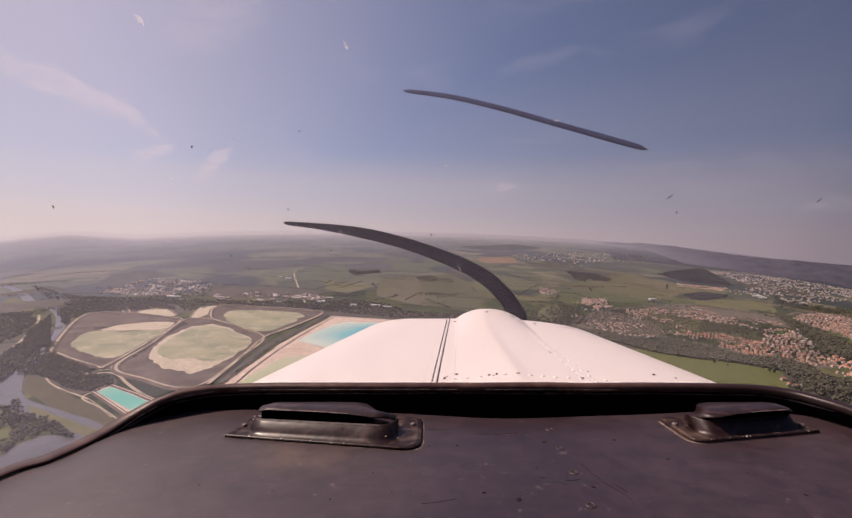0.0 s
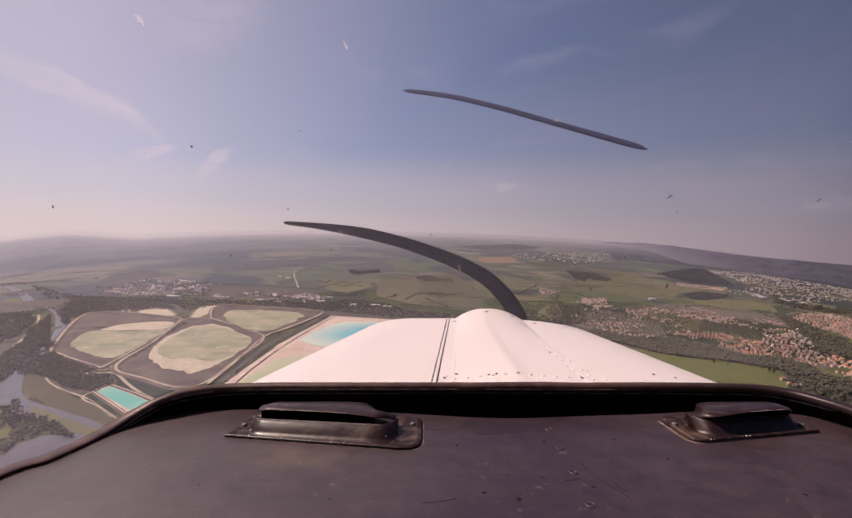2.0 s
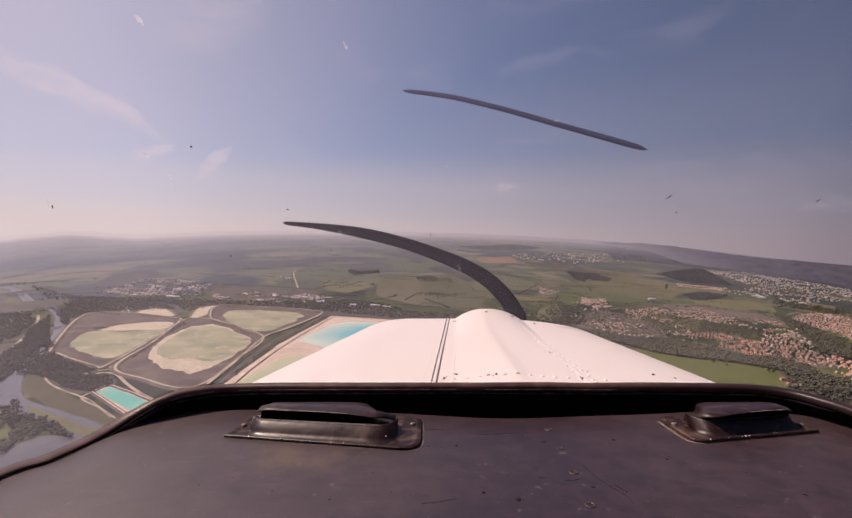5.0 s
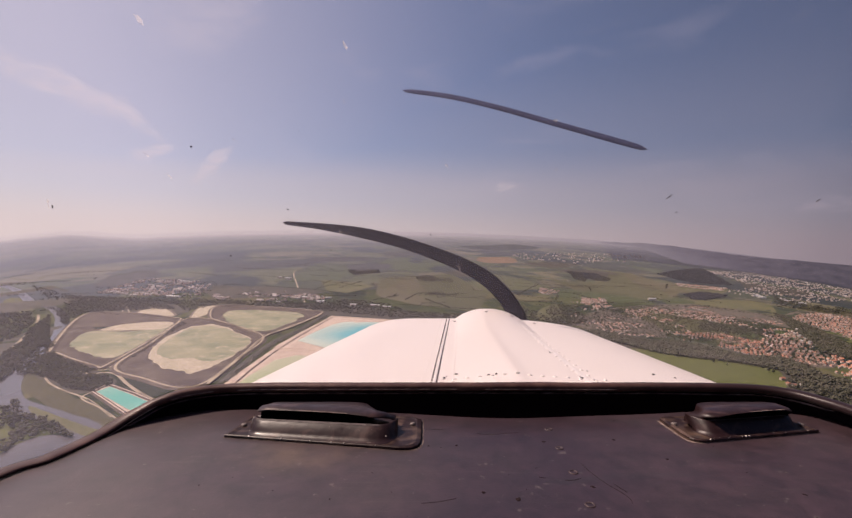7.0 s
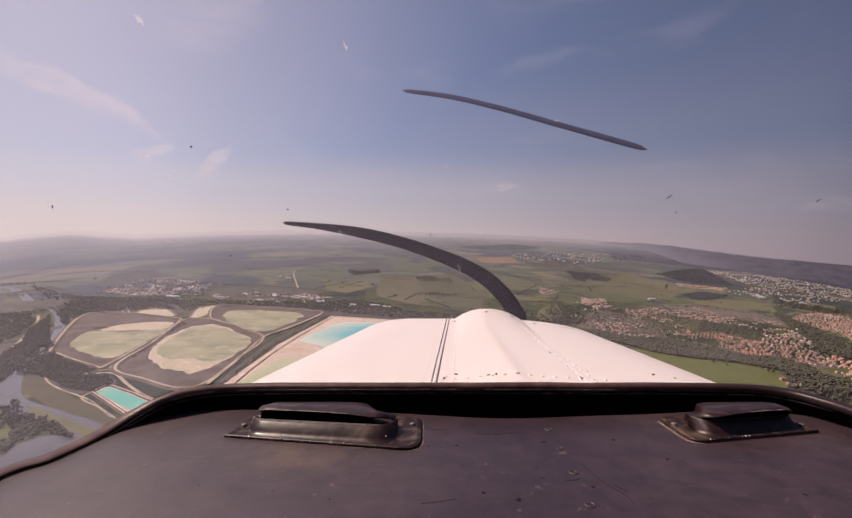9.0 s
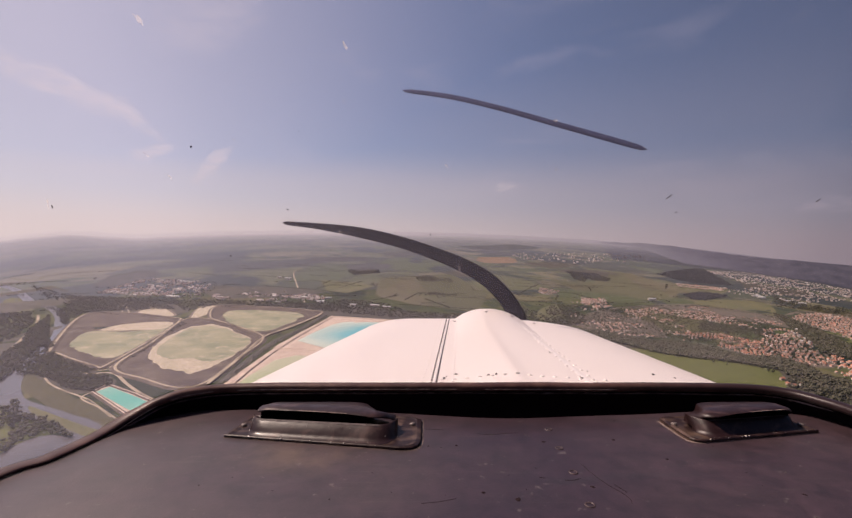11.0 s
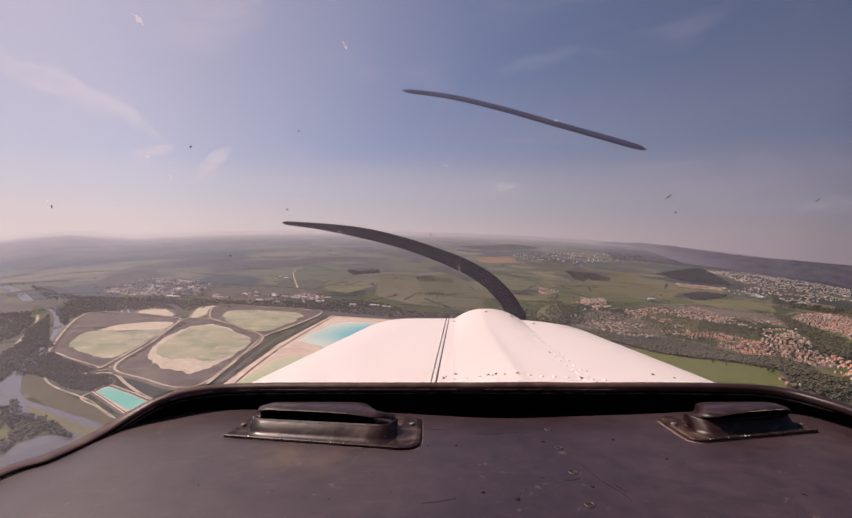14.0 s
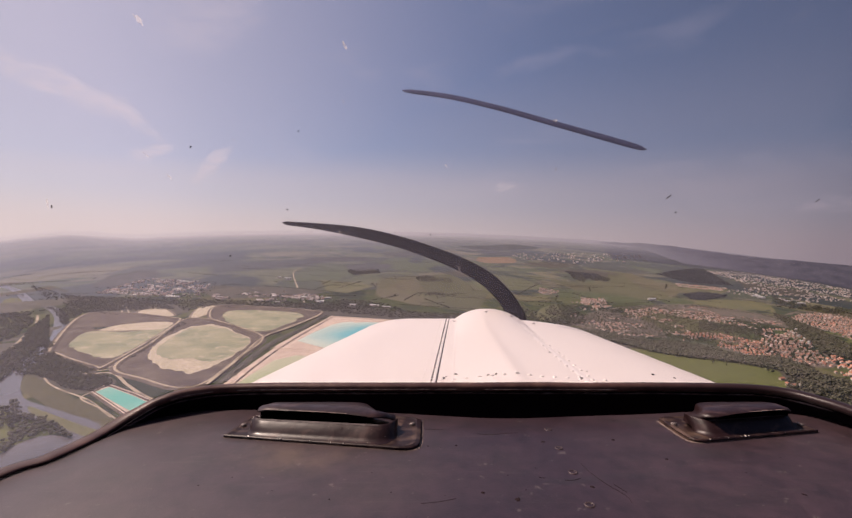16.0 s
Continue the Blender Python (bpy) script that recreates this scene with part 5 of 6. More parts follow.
# rolled trim lip under the glass
prof = [(0.0, -0.003), (0.001, 0.0), (0.006, 0.0025), (0.014, 0.0025), (0.02, 0.0), (0.02, -0.006), (0.004, -0.0105), (0.0005, -0.008)]
rows = []
for i, l in enumerate(LIP):
    n = outward(LIP, i)
    wob = 0.0012 * noise.noise((i * 0.13, 0.3, 0))
    thin = 1 - 0.62 * min(1, SINK[i] / (LIP_Z * 0.15))
    rows.append([(l.x + n.x * s, l.y + n.y * s, LIP_Z + SINK[i] + (h - 0.0025) * thin + 0.0025 + wob) for s, h in prof])
v, f = loft(rows, True)
trim = part("windscreen_trim", mesh_of("windscreen_trim", v, f, mt_lip, True), aircraft, "dark brown rolled trim, turning black towards its right end")

# pale broken strip along the trim, painted as its highlight
rows = []
for i, l in enumerate(LIP):
    n = outward(LIP, i)
    rows.append([(l.x - n.x * 0.0008 + n.x * s, l.y - n.y * 0.0008 + n.y * s, LIP_Z + SINK[i] + h) for s, h in ((0.0005, -0.0066), (0.0, -0.0058), (0.0006, -0.005))])
pieces = [(20, 46), (50, 61), (63, 78), (80, 98)]
for a, b in pieces:
    v, f = loft(rows[a:b])
    part("edge_strip", mesh_of("edge_strip", v, f, mt_glint), trim, "pale line on the trim, a glint put into the colour")

# thin seal in the recess under the trim, its pale gloss put into the colour
rows = []
for i in range(24, 122):
    l, n = LIP[i], outward(LIP, i)
    wob = 0.0016 * noise.noise((i * 0.17, 4.3, 0))
    rows.append([(l.x + n.x * s, l.y + n.y * s, LIP_Z + SINK[i] + h + wob) for s, h in ((0.010, -0.0136), (0.006, -0.0140), (0.0056, -0.0148), (0.010, -0.0153))])
v, f = loft(rows)
part("seal", mesh_of("seal", v, f, mt_seal, True), aircraft, "thin glossy rubber seal with its pale glint put into the colour")

# windscreen shell over the cabin
rows = []
for k in range(13):
    t = k / 12
    row = []
    for i, l in enumerate(LIP):
        n = outward(LIP, i)
        o = l + n * 0.014
        w = 1 - 0.35 * t * t
        row.append((0.1 + (o.x - 0.1) * w, o.y - 0.62 * t ** 1.4, -0.209 + SINK[i] * (1 - t) + 0.75 * math.sin(t * 1.45)))
    rows.append(row)
v, f = loft(rows)
screen_mesh = mesh_of("windscreen", v, f, mt_glass, True)
screen = part("windscreen", screen_mesh, aircraft, "dusty curved perspex windscreen with haze film and insect marks")
screen.visible_shadow = False
bvh = BVHTree.FromPolygons([Vector(q) for q in v], f)


def splat(az, el, long, wide, turn, material, label, seed):
    """An uneven dried mark on the inside of the glass, long by wide in metres."""
    rng = np.random.default_rng(seed)
    d = Vector((math.tan(radians(az)), 1, math.tan(radians(el)) / math.cos(radians(az)))).normalized()
    hit, n, _, _ = bvh.ray_cast(Vector((0, 0, 0)), d)
    if hit is None:
        return
    if n.dot(d) > 0:
        n = -n
    long, wide = long * 0.8, wide * 0.75
    u = Vector((math.cos(radians(turn)), 0, math.sin(radians(turn))))
    u = (u - n * u.dot(n)).normalized()
    w = n.cross(u)
    vs = [hit + n * 0.0022]
    for i in range(14):
        a = i / 14 * 6.283
        k = rng.uniform(0.6, 1.2)
        vs.append(hit + n * 0.0014 + u * math.cos(a) * long / 2 * k + w * math.sin(a) * wide / 2 * k)
    fs = [(0, 1 + i, 1 + (i + 1) % 14) for i in range(14)]
    part("insect_mark", mesh_of("insect_mark", vs, fs, material), screen, label)


for i, (az, el, long, wide, turn) in enumerate(((-32.3, 24.0, 0.020, 0.008, -60), (-10.1, 24.9, 0.017, 0.006, -72), (-39.8, 5.4, 0.018, 0.003, -35), (-31.6, 11.1, 0.013, 0.003, -45),
                                               (-29.4, 9.0, 0.011, 0.003, -50), (-10.6, 3.3, 0.009, 0.004, -60), (4.2, -1.2, 0.016, 0.002, -75), (15.9, 16.4, 0.009, 0.006, -20),
                                               (2.6, 11.6, 0.012, 0.003, -55), (16.0, 10.8, 0.010, 0.005, 80), (-10.2, 18.8, 0.008, 0.003, -70), (-23.0, 13.7, 0.008, 0.002, -40))):
    splat(az, el, long, wide, turn, mt_pale, "pale dried insect streak", 70 + i)
for i, (az, el, long, wide, turn) in enumerate(((-16.9, 6.0, 0.004, 0.003, -30), (-27.3, 12.4, 0.004, 0.003, 60), (-15.6, 15.2, 0.0035, 0.003, 0), (28.1, 6.9, 0.013, 0.0022, 45), (28.8, 5.2, 0.003, 0.003, 0),
                                               (40.8, 5.6, 0.009, 0.002, 50), (-11.8, 1.1, 0.003, 0.003, 0), (0.6, 3.1, 0.005, 0.002, -50), (-39.5, 5.1, 0.006, 0.003, -30), (-23.2, 0.4, 0.005, 0.003, -20))):
    splat(az, el, long, wide, turn, mt_dirt, "small dark dead insect", 90 + i)


# plain cabin shell behind the seats' line: roof, sides and rear wall; unseen, added to shade the vents
section = [(-0.58, -0.95), (-0.60, -0.25), (-0.56, 0.30), (-0.40, 0.52), (0.10, 0.60), (0.60, 0.52), (0.76, 0.30), (0.80, -0.25), (0.78, -0.95)]
ring = spline([(x, 0, z) for x, z in section], 5)
rows = []
for y, k in ((0.04, 1.0), (-0.4, 1.02), (-1.0, 1.0), (-1.6, 0.92)):
    rows.append([(0.1 + (p.x - 0.1) * k, y, p.z * k) for p in ring])
v, f = loft(rows)
n = len(rows[0])
# side left open at +x to let sky light onto the glareshield
f = [q for q in f if not (min(v[i][0] for i in q) > 0.6 and -0.2 < sum(v[i][2] for i in q) / 4 < 0.36 and sum(v[i][1] for i in q) / 4 > -1.0)]
f.append(tuple(len(v) - n + i for i in range(n)))
part("cabin_shell", mesh_of("cabin_shell", v, f, mt_liner, True), aircraft, "plain grey unseen cabin lining")
v, f = box(-0.56, 0.76, -1.55, 0.70, -0.97, -0.94)
part("cabin_floor", mesh_of("cabin_floor", v, f, mt_liner), aircraft, "plain grey cabin floor")

# demister vents
def vent(sign, x_in, x_out, near, ahead, label):
    """A hooded demister outlet; sign 1 opens its inner end towards +x."""
    ob = group_at("demister_vent", Matrix.Identity(4), "", "")
    ob.parent = aircraft
    tagged(ob, label)
    W = abs(x_in - x_out)

    def at(u, y, z):
        return (x_out + (x_in - x_out) * u, y, DASH_Z + z)
    # flange with rounded corners and rolled edge
    outline = []
    far = (0.712, 0.706)
    corner = [(0.0, near[0]), (0.90, near[1] + 0.001), (0.94, near[1] + 0.0015), (0.965, near[1] + 0.004), (0.985, near[1] + 0.009), (0.995, near[1] + 0.016), (1.0, near[1] + 0.03), (1.0, far[1] - 0.01), (0.97, far[1]), (0.04, far[0])]
    for h, grow in ((-0.002, 0.0), (0.003, 0.0), (0.005, 0.006), (0.0035, 0.012), (0.003, 0.03)):
        ring = []
        cu, cy = 0.5, 0.655
        for u, y in corner:
            du, dy = cu - u, cy - y
            q = math.hypot(du * W, dy)
            ring.append(at(u + du * grow / q, y + dy * grow / q, h))
        outline.append(ring)
    v, f = loft(outline, True)
    f.append(tuple(range(len(v) - len(corner), len(v))))
    part("flange", mesh_of("flange", v, f, mt_flange), ob)
    rim = [at(u, y, 0) for u, y in corner[:8]]
    rows = [[(x, y - 0.0006, DASH_Z + 0.0028), (x, y - 0.0003, DASH_Z + 0.0038), (x, y + 0.0008, DASH_Z + 0.0046)] for x, y, _ in rim]
    v, f = loft(rows)
    part("edge_strip", mesh_of("edge_strip", v, f, mt_vent), ob, "glossy black rolled edge of the flange")
    dust_rows = []
    for u, y in corner[:8]:
        du, dy = u - 0.5, y - 0.655
        q = math.hypot(du * W, dy)
        dust_rows.append([at(u + du * g / q, y + dy * g / q, h) for g, h in ((0.0002, 0.0002), (0.0016, 0.0008), (0.0038, 0.0002))])
    v, f = loft(dust_rows)
    part("dust_line", mesh_of("dust_line", v, f, mt_dust), ob, "thin line of pale dust along the flange")
    # body: sloped front, rounded ends
    us = [0.105, 0.115, 0.14, 0.18, 0.3, 0.45, 0.6, 0.72, 0.79, 0.835, 0.865, 0.88]
    body = []
    for u in us:
        back = 0.034 * (1 - math.sqrt(max(0.0, 1 - ease(0.77, 0.885, u) ** 2))) + 0.02 * (1 - math.sqrt(max(0.0, 1 - ease(0.17, 0.10, u) ** 2)))
        y0 = 0.650 - 0.042 * u + back + ahead
        yb = 0.704
        top = 0.0205 + 0.001 * ease(0.1, 0.8, u)
        body.append([at(u, y0 - 0.012, 0.0036), at(u, y0 - 0.005, 0.0048), at(u, y0 - 0.001, 0.0085), at(u, y0 + 0.006, 0.017), at(u, y0 + 0.011, top - 0.0015), at(u, y0 + 0.0125, top), at(u, y0 + 0.0145, top - 0.001), at(u, y0 + 0.018, top - 0.012), at(min(u, 0.72 + (u - 0.72) * 0.2), yb, 0.002)])
    v, f = loft(body)
    n = len(body[0])
    f += [tuple(range(n)), tuple(len(v) - n + i for i in range(n))]
    part("body", mesh_of("body", v, f, mt_vent, True), ob)
    # dark mouth behind the slot, a black sheet in place of shade
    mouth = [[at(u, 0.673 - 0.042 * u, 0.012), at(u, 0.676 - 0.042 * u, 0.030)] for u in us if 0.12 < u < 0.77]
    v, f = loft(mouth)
    part("mouth", mesh_of("mouth", v, f, mt_void), ob, "black sheet for the shade in the air slot")
    # thin hood over the slot, its front edge bowed up in the middle
    hood = []
    for u in [0.125, 0.13, 0.145, 0.18, 0.25, 0.35, 0.5, 0.62, 0.70, 0.75, 0.79, 0.82, 0.84, 0.855, 0.865]:
        drop = 0.0035 * ease(0.55, 0.88, u) + 0.004 * ease(0.18, 0.12, u) + 0.010 * ease(0.79, 0.865, u) ** 2
        bow = 0.0022 * math.sin(math.pi * min(1, max(0, (u - 0.13) / 0.7)))
        y0 = 0.666 - 0.042 * u + 0.040 * (1 - math.sqrt(max(0.0, 1 - ease(0.70, 0.875, u) ** 2))) + 0.006 * ease(0.16, 0.12, u)
        z = 0.0328 - drop
        ub = min(u, 0.66 + (u - 0.66) * 0.25)
        shut = 0.0015 * ease(0.70, 0.82, u)
        hood.append([at(u, y0 + 0.006, z - 0.0042 + bow - shut), at(u, y0 + 0.0005, z - 0.0042 + bow - shut), at(u, y0 - 0.0006, z - 0.0034 + bow * 0.8 - shut), at(u, y0 + 0.0002, z - 0.0022 + bow * 0.4 - shut * 0.8), at(u, y0 + 0.007, z), at(min(u, 0.70 + (u - 0.70) * 0.5), max(y0 + 0.012, 0.690 - 0.03 * u), z - 0.001), at(ub, 0.706, z - 0.006), at(ub, 0.708, 0.003)])
    v, f = loft(hood)
    n = len(hood[0])
    f += [tuple(range(n)), tuple(len(v) - n + i for i in range(n))]
    hood_ob = part("hood", mesh_of("hood", v, f, mt_vent, True), ob)
    # pale strips painted as highlights along the hood and body edges
    for a, b in ((2, 5), (5, 8)) if sign > 0 else ((3, 7),):
        rows = [[Vector(r[3]) + Vector((0, -0.0006, 0.0002)), Vector(r[3]) + Vector((0, 0.0006, 0.0007))] for r in hood[a:b]]
        v, f = loft(rows)
        part("edge_strip", mesh_of("edge_strip", v, f, mt_glint), hood_ob, "pale front edge of the hood, its highlight painted on")
    rows = [[Vector(r[4]) + Vector((0, -0.0006, 0.0001)), Vector(r[5]) + Vector((0, -0.0001, 0.0004))] for r in body[2:9]]
    v, f = loft(rows)
    part("edge_strip", mesh_of("edge_strip", v, f, mt_rim), ob, "faint highlight painted along the upper edge of the body")
    for u, y in ((0.955, 0.672), (0.05, 0.668)):
        sv = []
        for z, r in ((0.004, 0.0045), (0.0065, 0.004), (0.0072, 0.002)):
            sv.append([(at(u, y, z)[0] + r * math.cos(a * 0.785), y + r * math.sin(a * 0.785), DASH_Z + z) for a in range(8)])
        v, f = loft(sv, True)
        f.append(tuple(range(len(v) - 8, len(v))))
        part("screw", mesh_of("screw", v, f, mt_hinge, True), ob, "worn screw head")
    g = np.random.default_rng(int(abs(x_out) * 1000))
    # pale flecks, partly dust, partly glints put in as colour
    for _ in range(28):
        u = g.uniform(0.13, 0.95)
        low = g.uniform() < 0.4
        pos = at(u, (0.640 - 0.042 * u + ahead) if low else (0.656 - 0.042 * u + ahead), 0.0052 if low else 0.0165)
        if u > 0.8:
            pos = at(u, 0.628 + g.uniform(0, 0.05), 0.0034)
        bit = part("fleck", FLECKS[1], ob)
        s = 0.0012 * g.uniform(0.4, 1.1)
        bit.matrix_basis = Matrix.LocRotScale(Vector(pos), Euler((radians(-40) if not low and u <= 0.8 else 0, 0, g.uniform(0, 6))), (s, s * g.uniform(0.5, 1.0), s * 0.6))
    # bright specks painted as glossy highlights on the flange edge and body
    for _ in range(13):
        u = g.uniform(0.06, 0.93)
        front = g.uniform() < 0.6
        y = near[0] + (near[1] - near[0]) * u / 0.9 + 0.0008 if front else 0.652 - 0.042 * u + ahead
        bit = part("fleck", FLECKS[3], ob, "bright speck painted as a glossy highlight")
        q = 0.0009 * g.uniform(0.5, 1.2)
        bit.matrix_basis = Matrix.LocRotScale(Vector(at(u, y, 0.0046 if front else 0.0105)), Euler((radians(-50), 0, g.uniform(0, 6))), (q * g.uniform(1.0, 2.2), q, q))
    return ob


# crumbs and flecks on the glareshield
rng = np.random.default_rng(12)


def fleck(name, material, seed):
    g = np.random.default_rng(seed)
    rows = [[(q * math.cos(a * 0.785) * g.uniform(0.7, 1.2), q * math.sin(a * 0.785) * g.uniform(0.7, 1.2), z) for a in range(8)] for q, z in ((1.0, 0.0), (0.8, 0.35), (0.3, 0.5))]
    v, f = loft(rows, True)
    f.append(tuple(range(len(v) - 8, len(v))))
    return mesh_of(name, v, f, material, True)


FLECKS = [fleck("fleck", mt_scuff, 1), fleck("fleck", mt_pale, 2), fleck("fleck", mt_scuff, 3), fleck("fleck", mt_gloss_dot, 4)]
spots = [(0.0409, 0.6067, 0, 1.6), (0.0033, 0.6049, 0, 1.5), (0.1605, 0.6187, 0, 2.2), (0.2583, 0.625, 0, 2.2), (0.0616, 0.484, 0, 2.2), (0.0956, 0.4702, 0, 2.8), (0.1823, 0.4964, 0, 2), (0.30, 0.565, 0, 2.0),
         (-0.34, 0.55, 1, 1.4), (-0.25, 0.50, 0, 1.2), (0.42, 0.53, 1, 1.2), (0.40, 0.48, 0, 1.6), (0.02, 0.60, 0, 1.0)]
worn_ring = [[((0.0046 + r) * math.cos(a * 0.3927), (0.0046 + r) * math.sin(a * 0.3927), z) for a in range(16)] for r, z in ((0.0009, 0.0), (0.0006, 0.0006), (-0.0003, 0.0007), (-0.0008, 0.0002))]
v, f = loft(worn_ring, True)
ring_mesh = mesh_of("screw_ring", v, f, mt_rim, True)
for x, y in ((0.1795, 0.6636), (0.1756, 0.5979), (0.1721, 0.5302), (0.1661, 0.4597)):
    ob = part("screw_ring", ring_mesh, dash, "pale worn rim of a sunk screw")
    ob.matrix_basis = Matrix.Translation((x, y, DASH_Z + 0.0001))
# dark scuff lines in the vinyl
for points, wide in (([(-0.0049, 0.4625), (0.0137, 0.4659), (0.0318, 0.4723)], 0.0012), ([(0.1887, 0.5528), (0.1923, 0.5293), (0.2003, 0.5016), (0.2077, 0.4859), (0.2116, 0.473), (0.2106, 0.4625)], 0.0009), ([(0.1571, 0.5111), (0.1652, 0.5111), (0.1759, 0.5153)], 0.0012), ([(-0.0004, 0.665), (0.0129, 0.6636), (0.0247, 0.6615)], 0.0012), ([(0.0734, 0.6477), (0.0897, 0.6437), (0.111, 0.6477), (0.1324, 0.6511)], 0.0012), ([(0.1292, 0.5183), (0.1359, 0.5161)], 0.0012), ([(0.2083, 0.5016), (0.2146, 0.484)], 0.0012)):
    path = spline([(x, y, 0) for x, y in points], 5)
    rows = []
    for i, p in enumerate(path):
        d = (path[min(i + 1, len(path) - 1)] - path[max(i - 1, 0)]).normalized()
        n = Vector((-d.y, d.x, 0)) * wide * 0.5 * (0.35 + 0.65 * math.sin(math.pi * (i + 0.5) / len(path))) * rng.uniform(0.7, 1.2)
        rows.append([(p - n) + Vector((0, 0, DASH_Z + 0.00005)), p + Vector((0, 0, DASH_Z + 0.0003)), (p + n) + Vector((0, 0, DASH_Z + 0.00005))])
    v, f = loft(rows)
    part("scuff", mesh_of("scuff", v, [q[::-1] for q in f], mt_scuff), dash, "thin dark scuff line")
spots += [(rng.uniform(-0.38, 0.6), rng.uniform(0.40, 0.70), int(rng.integers(3)), rng.uniform(0.4, 1.0)) for _ in range(70)]
for x, y, kind_of, size in spots:
    ob = part("fleck", FLECKS[kind_of], dash)
    s = size * 0.0011
    ob.matrix_basis = Matrix.LocRotScale(Vector((x, y, DASH_Z - 0.0001)), Euler((0, 0, rng.uniform(0, 6))), (s * rng.uniform(0.8, 1.8), s, s * 0.5))

vent(1, -0.007, -0.281, (0.633, 0.589), -0.006, "scuffed black plastic demister vent on the glareshield")
vent(-1, 0.358, 0.562, (0.650, 0.613), 0.013, "scuffed black plastic demister vent on the glareshield")

# engine cowling
NOSE = 1.70


def cowl_z(x, y):
    t = (y - 0.8) / (NOSE - 0.8)
    left, right = cowl_side(y)
    top = -0.230 + 0.007 * t
    z = top
    # rounded shoulders
    for d in (x - left, right - x):
        R, deep = (0.209, 0.087) if d == x - left else (0.434, 0.079)
        if d < R:
            q = 1 - max(d, 0) / R
            z -= deep * (1 - math.sqrt(max(0.0, 1 - q * q)))
    # raised centre panel that narrows to the spinner fairing
    c = 0.17 + 0.055 * t
    h = 0.031 * ease(0.45, 1.0, t) + 0.006
    wl, wr = 0.115, 0.13
    d = (x - c) / (wl if x < c else wr)
    z += h * max(0.0, 1 - abs(d) ** 2.3) ** 1.0
    # soft crease
    k = x - (0.172 + 0.03 * t)
    z += 0.0085 * math.exp(-abs(k) / (0.022 if k > 0 else 0.045)) * (1 - t) * min(1, 0.15 + t / 0.08)
    return z


def cowl_side(y):
    t = (y - 0.8) / (NOSE - 0.8)
    return -0.4455 + 0.1816 * t, 0.698 - 0.066 * t


ys = [0.80 + i * 0.045 for i in range(20)] + [1.68, 1.70, 1.715, 1.725, 1.73]
rows = []
for y in ys:
    l, r = cowl_side(min(y, NOSE))
    over = max(0, y - NOSE) / 0.03
    fall = 0.06 * (1 - math.sqrt(max(0, 1 - over * over))) if y > NOSE else 0
    row = [(l, y, -0.75), (l, y, -0.5)]
    for j in range(121):
        # finer steps at the shoulders
        s = j / 120
        x = l + (r - l) * s
        row.append((x, y, cowl_z(x, min(y, NOSE)) - fall))
    row += [(r, y, -0.5), (r, y, -0.75)]
    rows.append(row)
v, f = loft(rows)
n = len(rows[0])
f.append(tuple(len(v) - n + i for i in range(n)))
cowling = part("cowling", mesh_of("cowling", v, [q[::-1] for q in f], mt_white, True), aircraft, "white painted engine cowling with rivets")


def on_cowl(x, y, up=0.0):
    return Vector((x, y, cowl_z(x, y) + up))


def dome(r, h, name, material):
    rows = [[(q * r * math.cos(a * 0.785), q * r * math.sin(a * 0.785), z * h) for a in range(8)] for q, z in ((1.0, -0.3), (0.95, 0.3), (0.6, 0.85), (0.15, 1.0))]
    v, f = loft(rows, True)
    f.append(tuple(range(len(v) - 8, len(v))))
    return mesh_of(name, v, f, material, True)


rivet = dome(0.0042, 0.0018, "rivet", mt_rivet)


def seam_x(which, y):
    t = (y - 0.8) / (NOSE - 0.8)
    return (0.016 + 0.072 * t) if which == 0 else (0.305 + 0.022 * t)


def strip(which, offset, width, up, material, name, label):
    rows = []
    for i in range(41):
        y = 0.82 + i * (NOSE - 0.83) / 40
        x = seam_x(which, y) + offset
        rows.append([on_cowl(x - width, y, up * 0.2), on_cowl(x - width * 0.6, y, up), on_cowl(x + width * 0.6, y, up), on_cowl(x + width, y, up * 0.2)])
    v, f = loft(rows)
    part(name, mesh_of(name, v, f, material, True), cowling, label)


strip(0, 0.0, 0.0016, 0.0004, mt_gap, "panel_gap", "dark hinge gap")
strip(0, -0.0045, 0.0028, 0.0008, mt_rivet, "hinge_strip", "white hinge strip")
strip(1, 0.0, 0.007, 0.0009, mt_rivet, "lap_seam", "raised white lap seam")
knuckle = dome(0.0034, 0.0022, "hinge_knuckle", mt_gap)
for i in range(44):
    y = 0.84 + i * 0.0195
    ob = part("hinge_knuckle", knuckle, cowling)
    ob.matrix_basis = Matrix.LocRotScale(on_cowl(seam_x(0, y) - 0.0095, y), None, (0.62, 1.9, 1.0))
for i in range(20):
    y = 0.84 + i * 0.0435
    for off in (-0.009, 0.012):
        ob = part("rivet", rivet, cowling)
        ob.matrix_basis = Matrix.Translation(on_cowl(seam_x(1, y) + off, y + (0.01 if off > 0 else 0)))
for i in range(28):
    y = 0.85 + i * 0.0305
    for off in (-0.026, 0.030):
        ob = part("rivet", rivet, cowling)
        ob.matrix_basis = Matrix.LocRotScale(on_cowl(seam_x(0, y) + off, y), None, (0.75, 0.75, 0.6))
for i in range(14):
    x = 0.03 + i * 0.024
    ob = part("rivet", rivet, cowling)
    ob.matrix_basis = Matrix.Translation(on_cowl(x, 0.865))
for i in range(9):
    ob = part("rivet", rivet, cowling)
    ob.matrix_basis = Matrix.Translation(on_cowl(0.13 + i * 0.026, NOSE - 0.03))
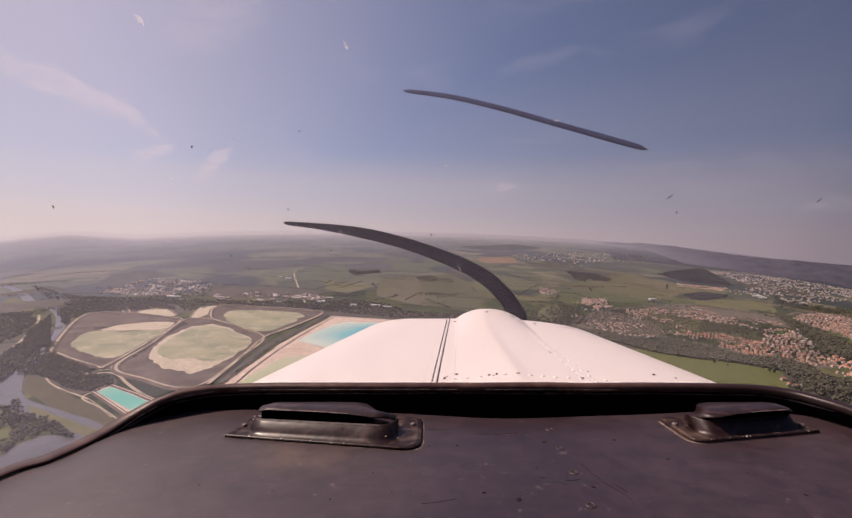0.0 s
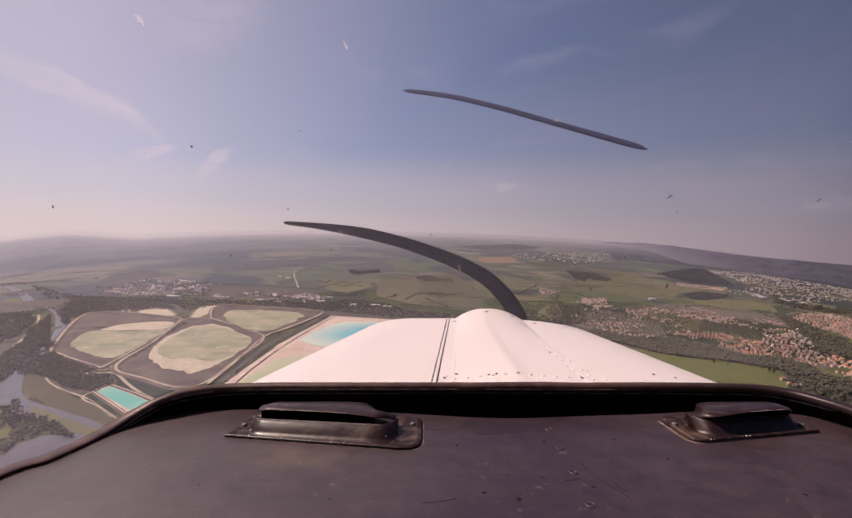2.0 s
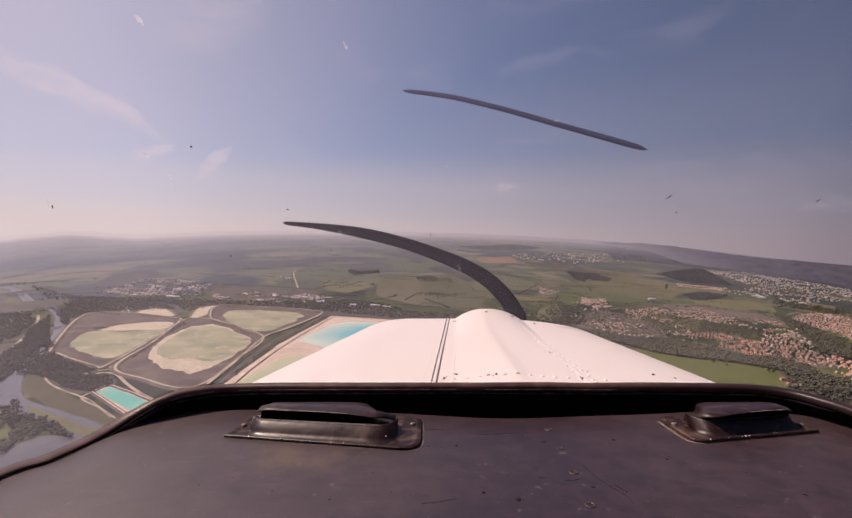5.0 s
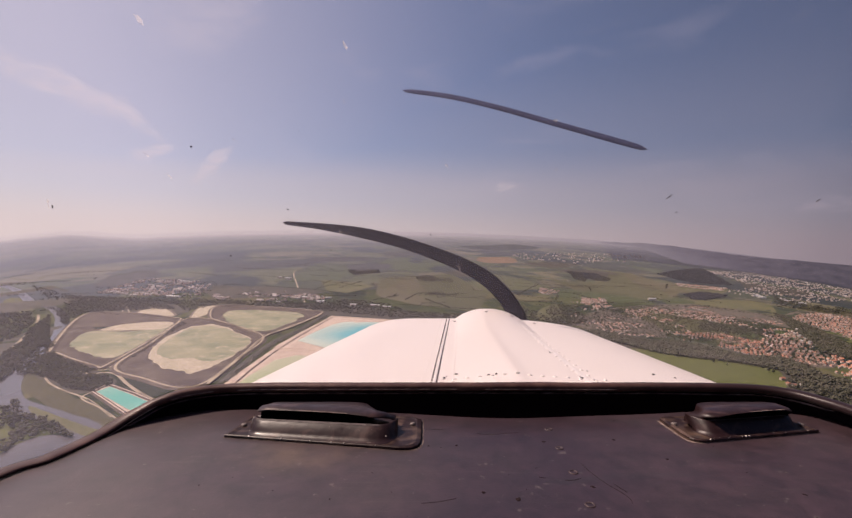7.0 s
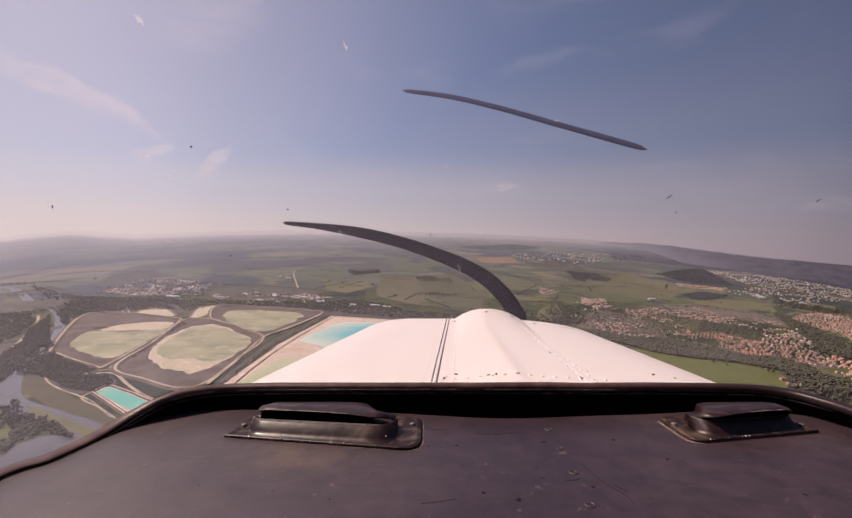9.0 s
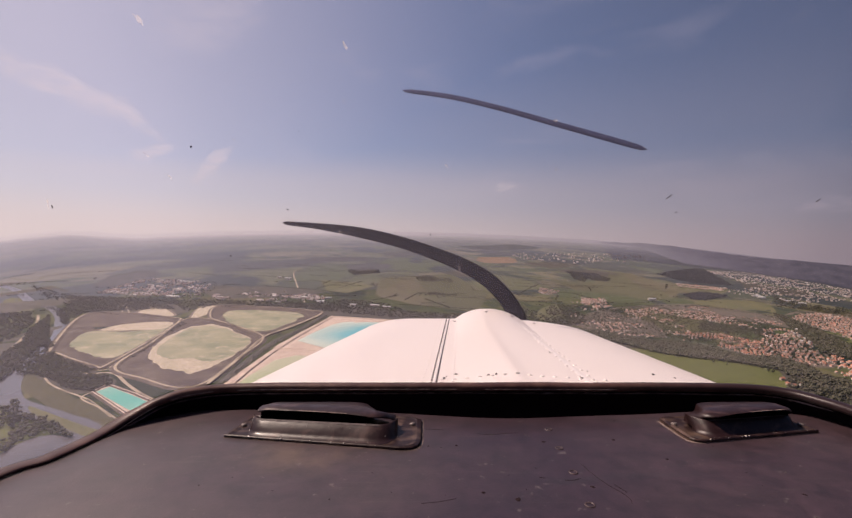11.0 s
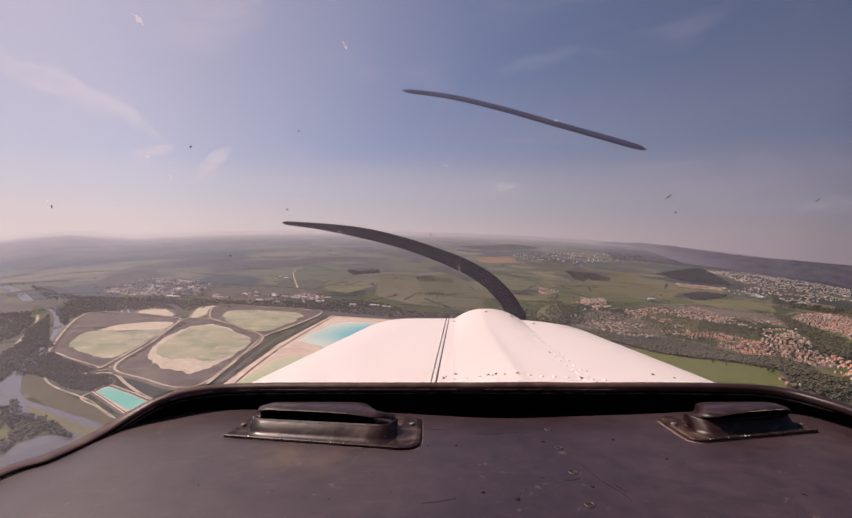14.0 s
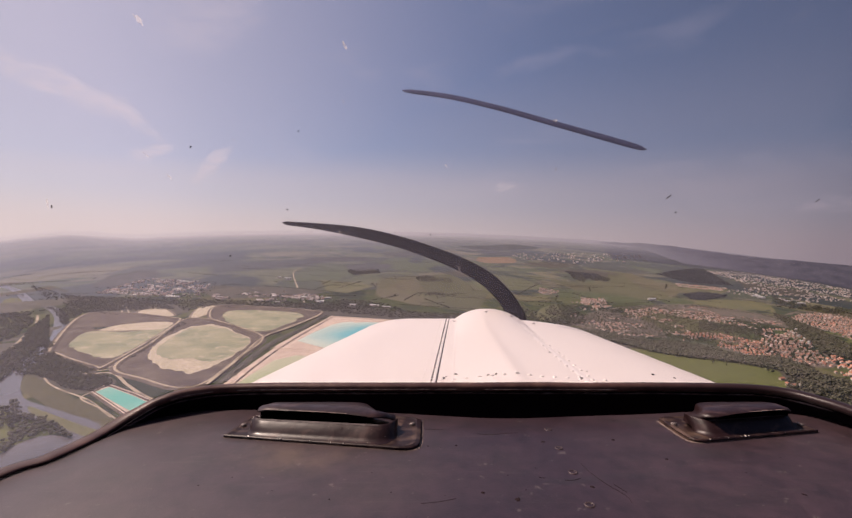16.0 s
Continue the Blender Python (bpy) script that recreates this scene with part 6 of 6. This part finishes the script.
dark_rivet = dome(0.0058, 0.0032, "rivet", mt_hinge)
for x in (0.105, 0.215, 0.305, 0.385):
    ob = part("rivet", dark_rivet, cowling, "dark screw head")
    ob.matrix_basis = Matrix.Translation(on_cowl(x, NOSE - 0.085))
speck = dome(0.0042, 0.002, "dirt_speck", mt_dirt)
rng = np.random.default_rng(3)
for x, y in ((0.04, 0.885), (0.12, 0.87), (0.135, 0.872), (0.33, 0.93), (0.30, 1.10), (0.47, 0.94), (0.51, 0.93), (0.035, 0.872), (0.30, 0.872), (0.06, 0.9), (0.20, 0.868), (0.10, 1.62)):
    ob = part("dirt_speck", speck, cowling)
    s = rng.uniform(0.5, 1.1)
    ob.matrix_basis = Matrix.LocRotScale(on_cowl(x, y), Euler((0, 0, rng.uniform(0, 6))), (s, s * rng.uniform(0.4, 0.9), s))

# propeller at rest: swept blades on a hub ahead of the cowling
PY = 1.86
prop = group_at("propeller", Matrix.Identity(4), "", "")
prop.parent = aircraft
tagged(prop, "black two blade propeller with swept blades")
HUB = Vector((0.235, PY, -0.40))
line = spline([(0.28, PY, -0.37), (0.375, PY, -0.27), (0.345, PY, -0.185), (0.265, PY, -0.095), (0.146, PY, -0.023), (-0.05, PY, 0.052), (-0.23, PY, 0.100), (-0.41, PY, 0.130), (-0.584, PY, 0.148)], 12)
rows = []
for i, p in enumerate(line):
    t = i / (len(line) - 1)
    a, b = line[max(i - 1, 0)], line[min(i + 1, len(line) - 1)]
    d = (b - a).normalized()
    n = Vector((-d.z, 0, d.x))
    half = 0.5 * (0.068 - 0.022 * ease(0.25, 0.75, t) - 0.030 * ease(0.72, 1.0, t)) * (0.6 + 0.4 * ease(0, 0.12, t)) * math.sqrt(max(0.04, 1 - (max(0.0, t - 0.965) / 0.035) ** 2))
    tw = radians(50 - 35 * t)
    chord = n * math.cos(tw * 0.4) + Vector((0, 1, 0)) * math.sin(tw) * 0.5
    th = 0.02 * (1 - 0.7 * t)
    row = []
    for k in range(20):
        q = k / 20 * 6.2832
        row.append(p + chord * half * math.cos(q) + Vector((0, 1, 0)) * th * math.sin(q))
    rows.append(row)
v, f = loft(rows, True)
f += [tuple(range(20))[::-1], tuple(len(v) - 20 + i for i in range(20))]
part("blade", mesh_of("blade", v, f, mt_prop, True), prop)
line = spline([(-0.095, PY, 0.690), (0.10, PY, 0.664), (0.30, PY, 0.618), (0.50, PY, 0.562), (0.70, PY, 0.506), (0.903, PY, 0.449)], 10)
rows = []
for i, p in enumerate(line):
    t = i / (len(line) - 1)
    d = (line[min(i + 1, len(line) - 1)] - line[max(i - 1, 0)]).normalized()
    n = Vector((-d.z, 0, d.x))
    half = 0.0175 * math.sqrt(max(0.05, 1 - abs(2 * t - 1) ** 14)) * (0.8 + 0.2 * t)
    rows.append([p + n * half * math.cos(k * 0.3927) + Vector((0, 1, 0)) * (0.006 * math.sin(k * 0.3927) + n.z * 0.012 * math.cos(k * 0.3927)) for k in range(16)])
v, f = loft(rows, True)
f += [tuple(range(16))[::-1], tuple(len(v) - 16 + i for i in range(16))]
part("blade", mesh_of("blade", v, f, mt_blade_grey, True), prop, "slender dark grey upper blade")
rows = [[(HUB.x + r * math.cos(a * 0.3927), y, HUB.z + r * math.sin(a * 0.3927)) for a in range(16)] for y, r in ((1.735, 0.12), (1.82, 0.12), (1.92, 0.10), (2.0, 0.06), (2.03, 0.01))]
v, f = loft(rows, True)
part("spinner", mesh_of("spinner", v, f, mt_white, True), prop, "white spinner")
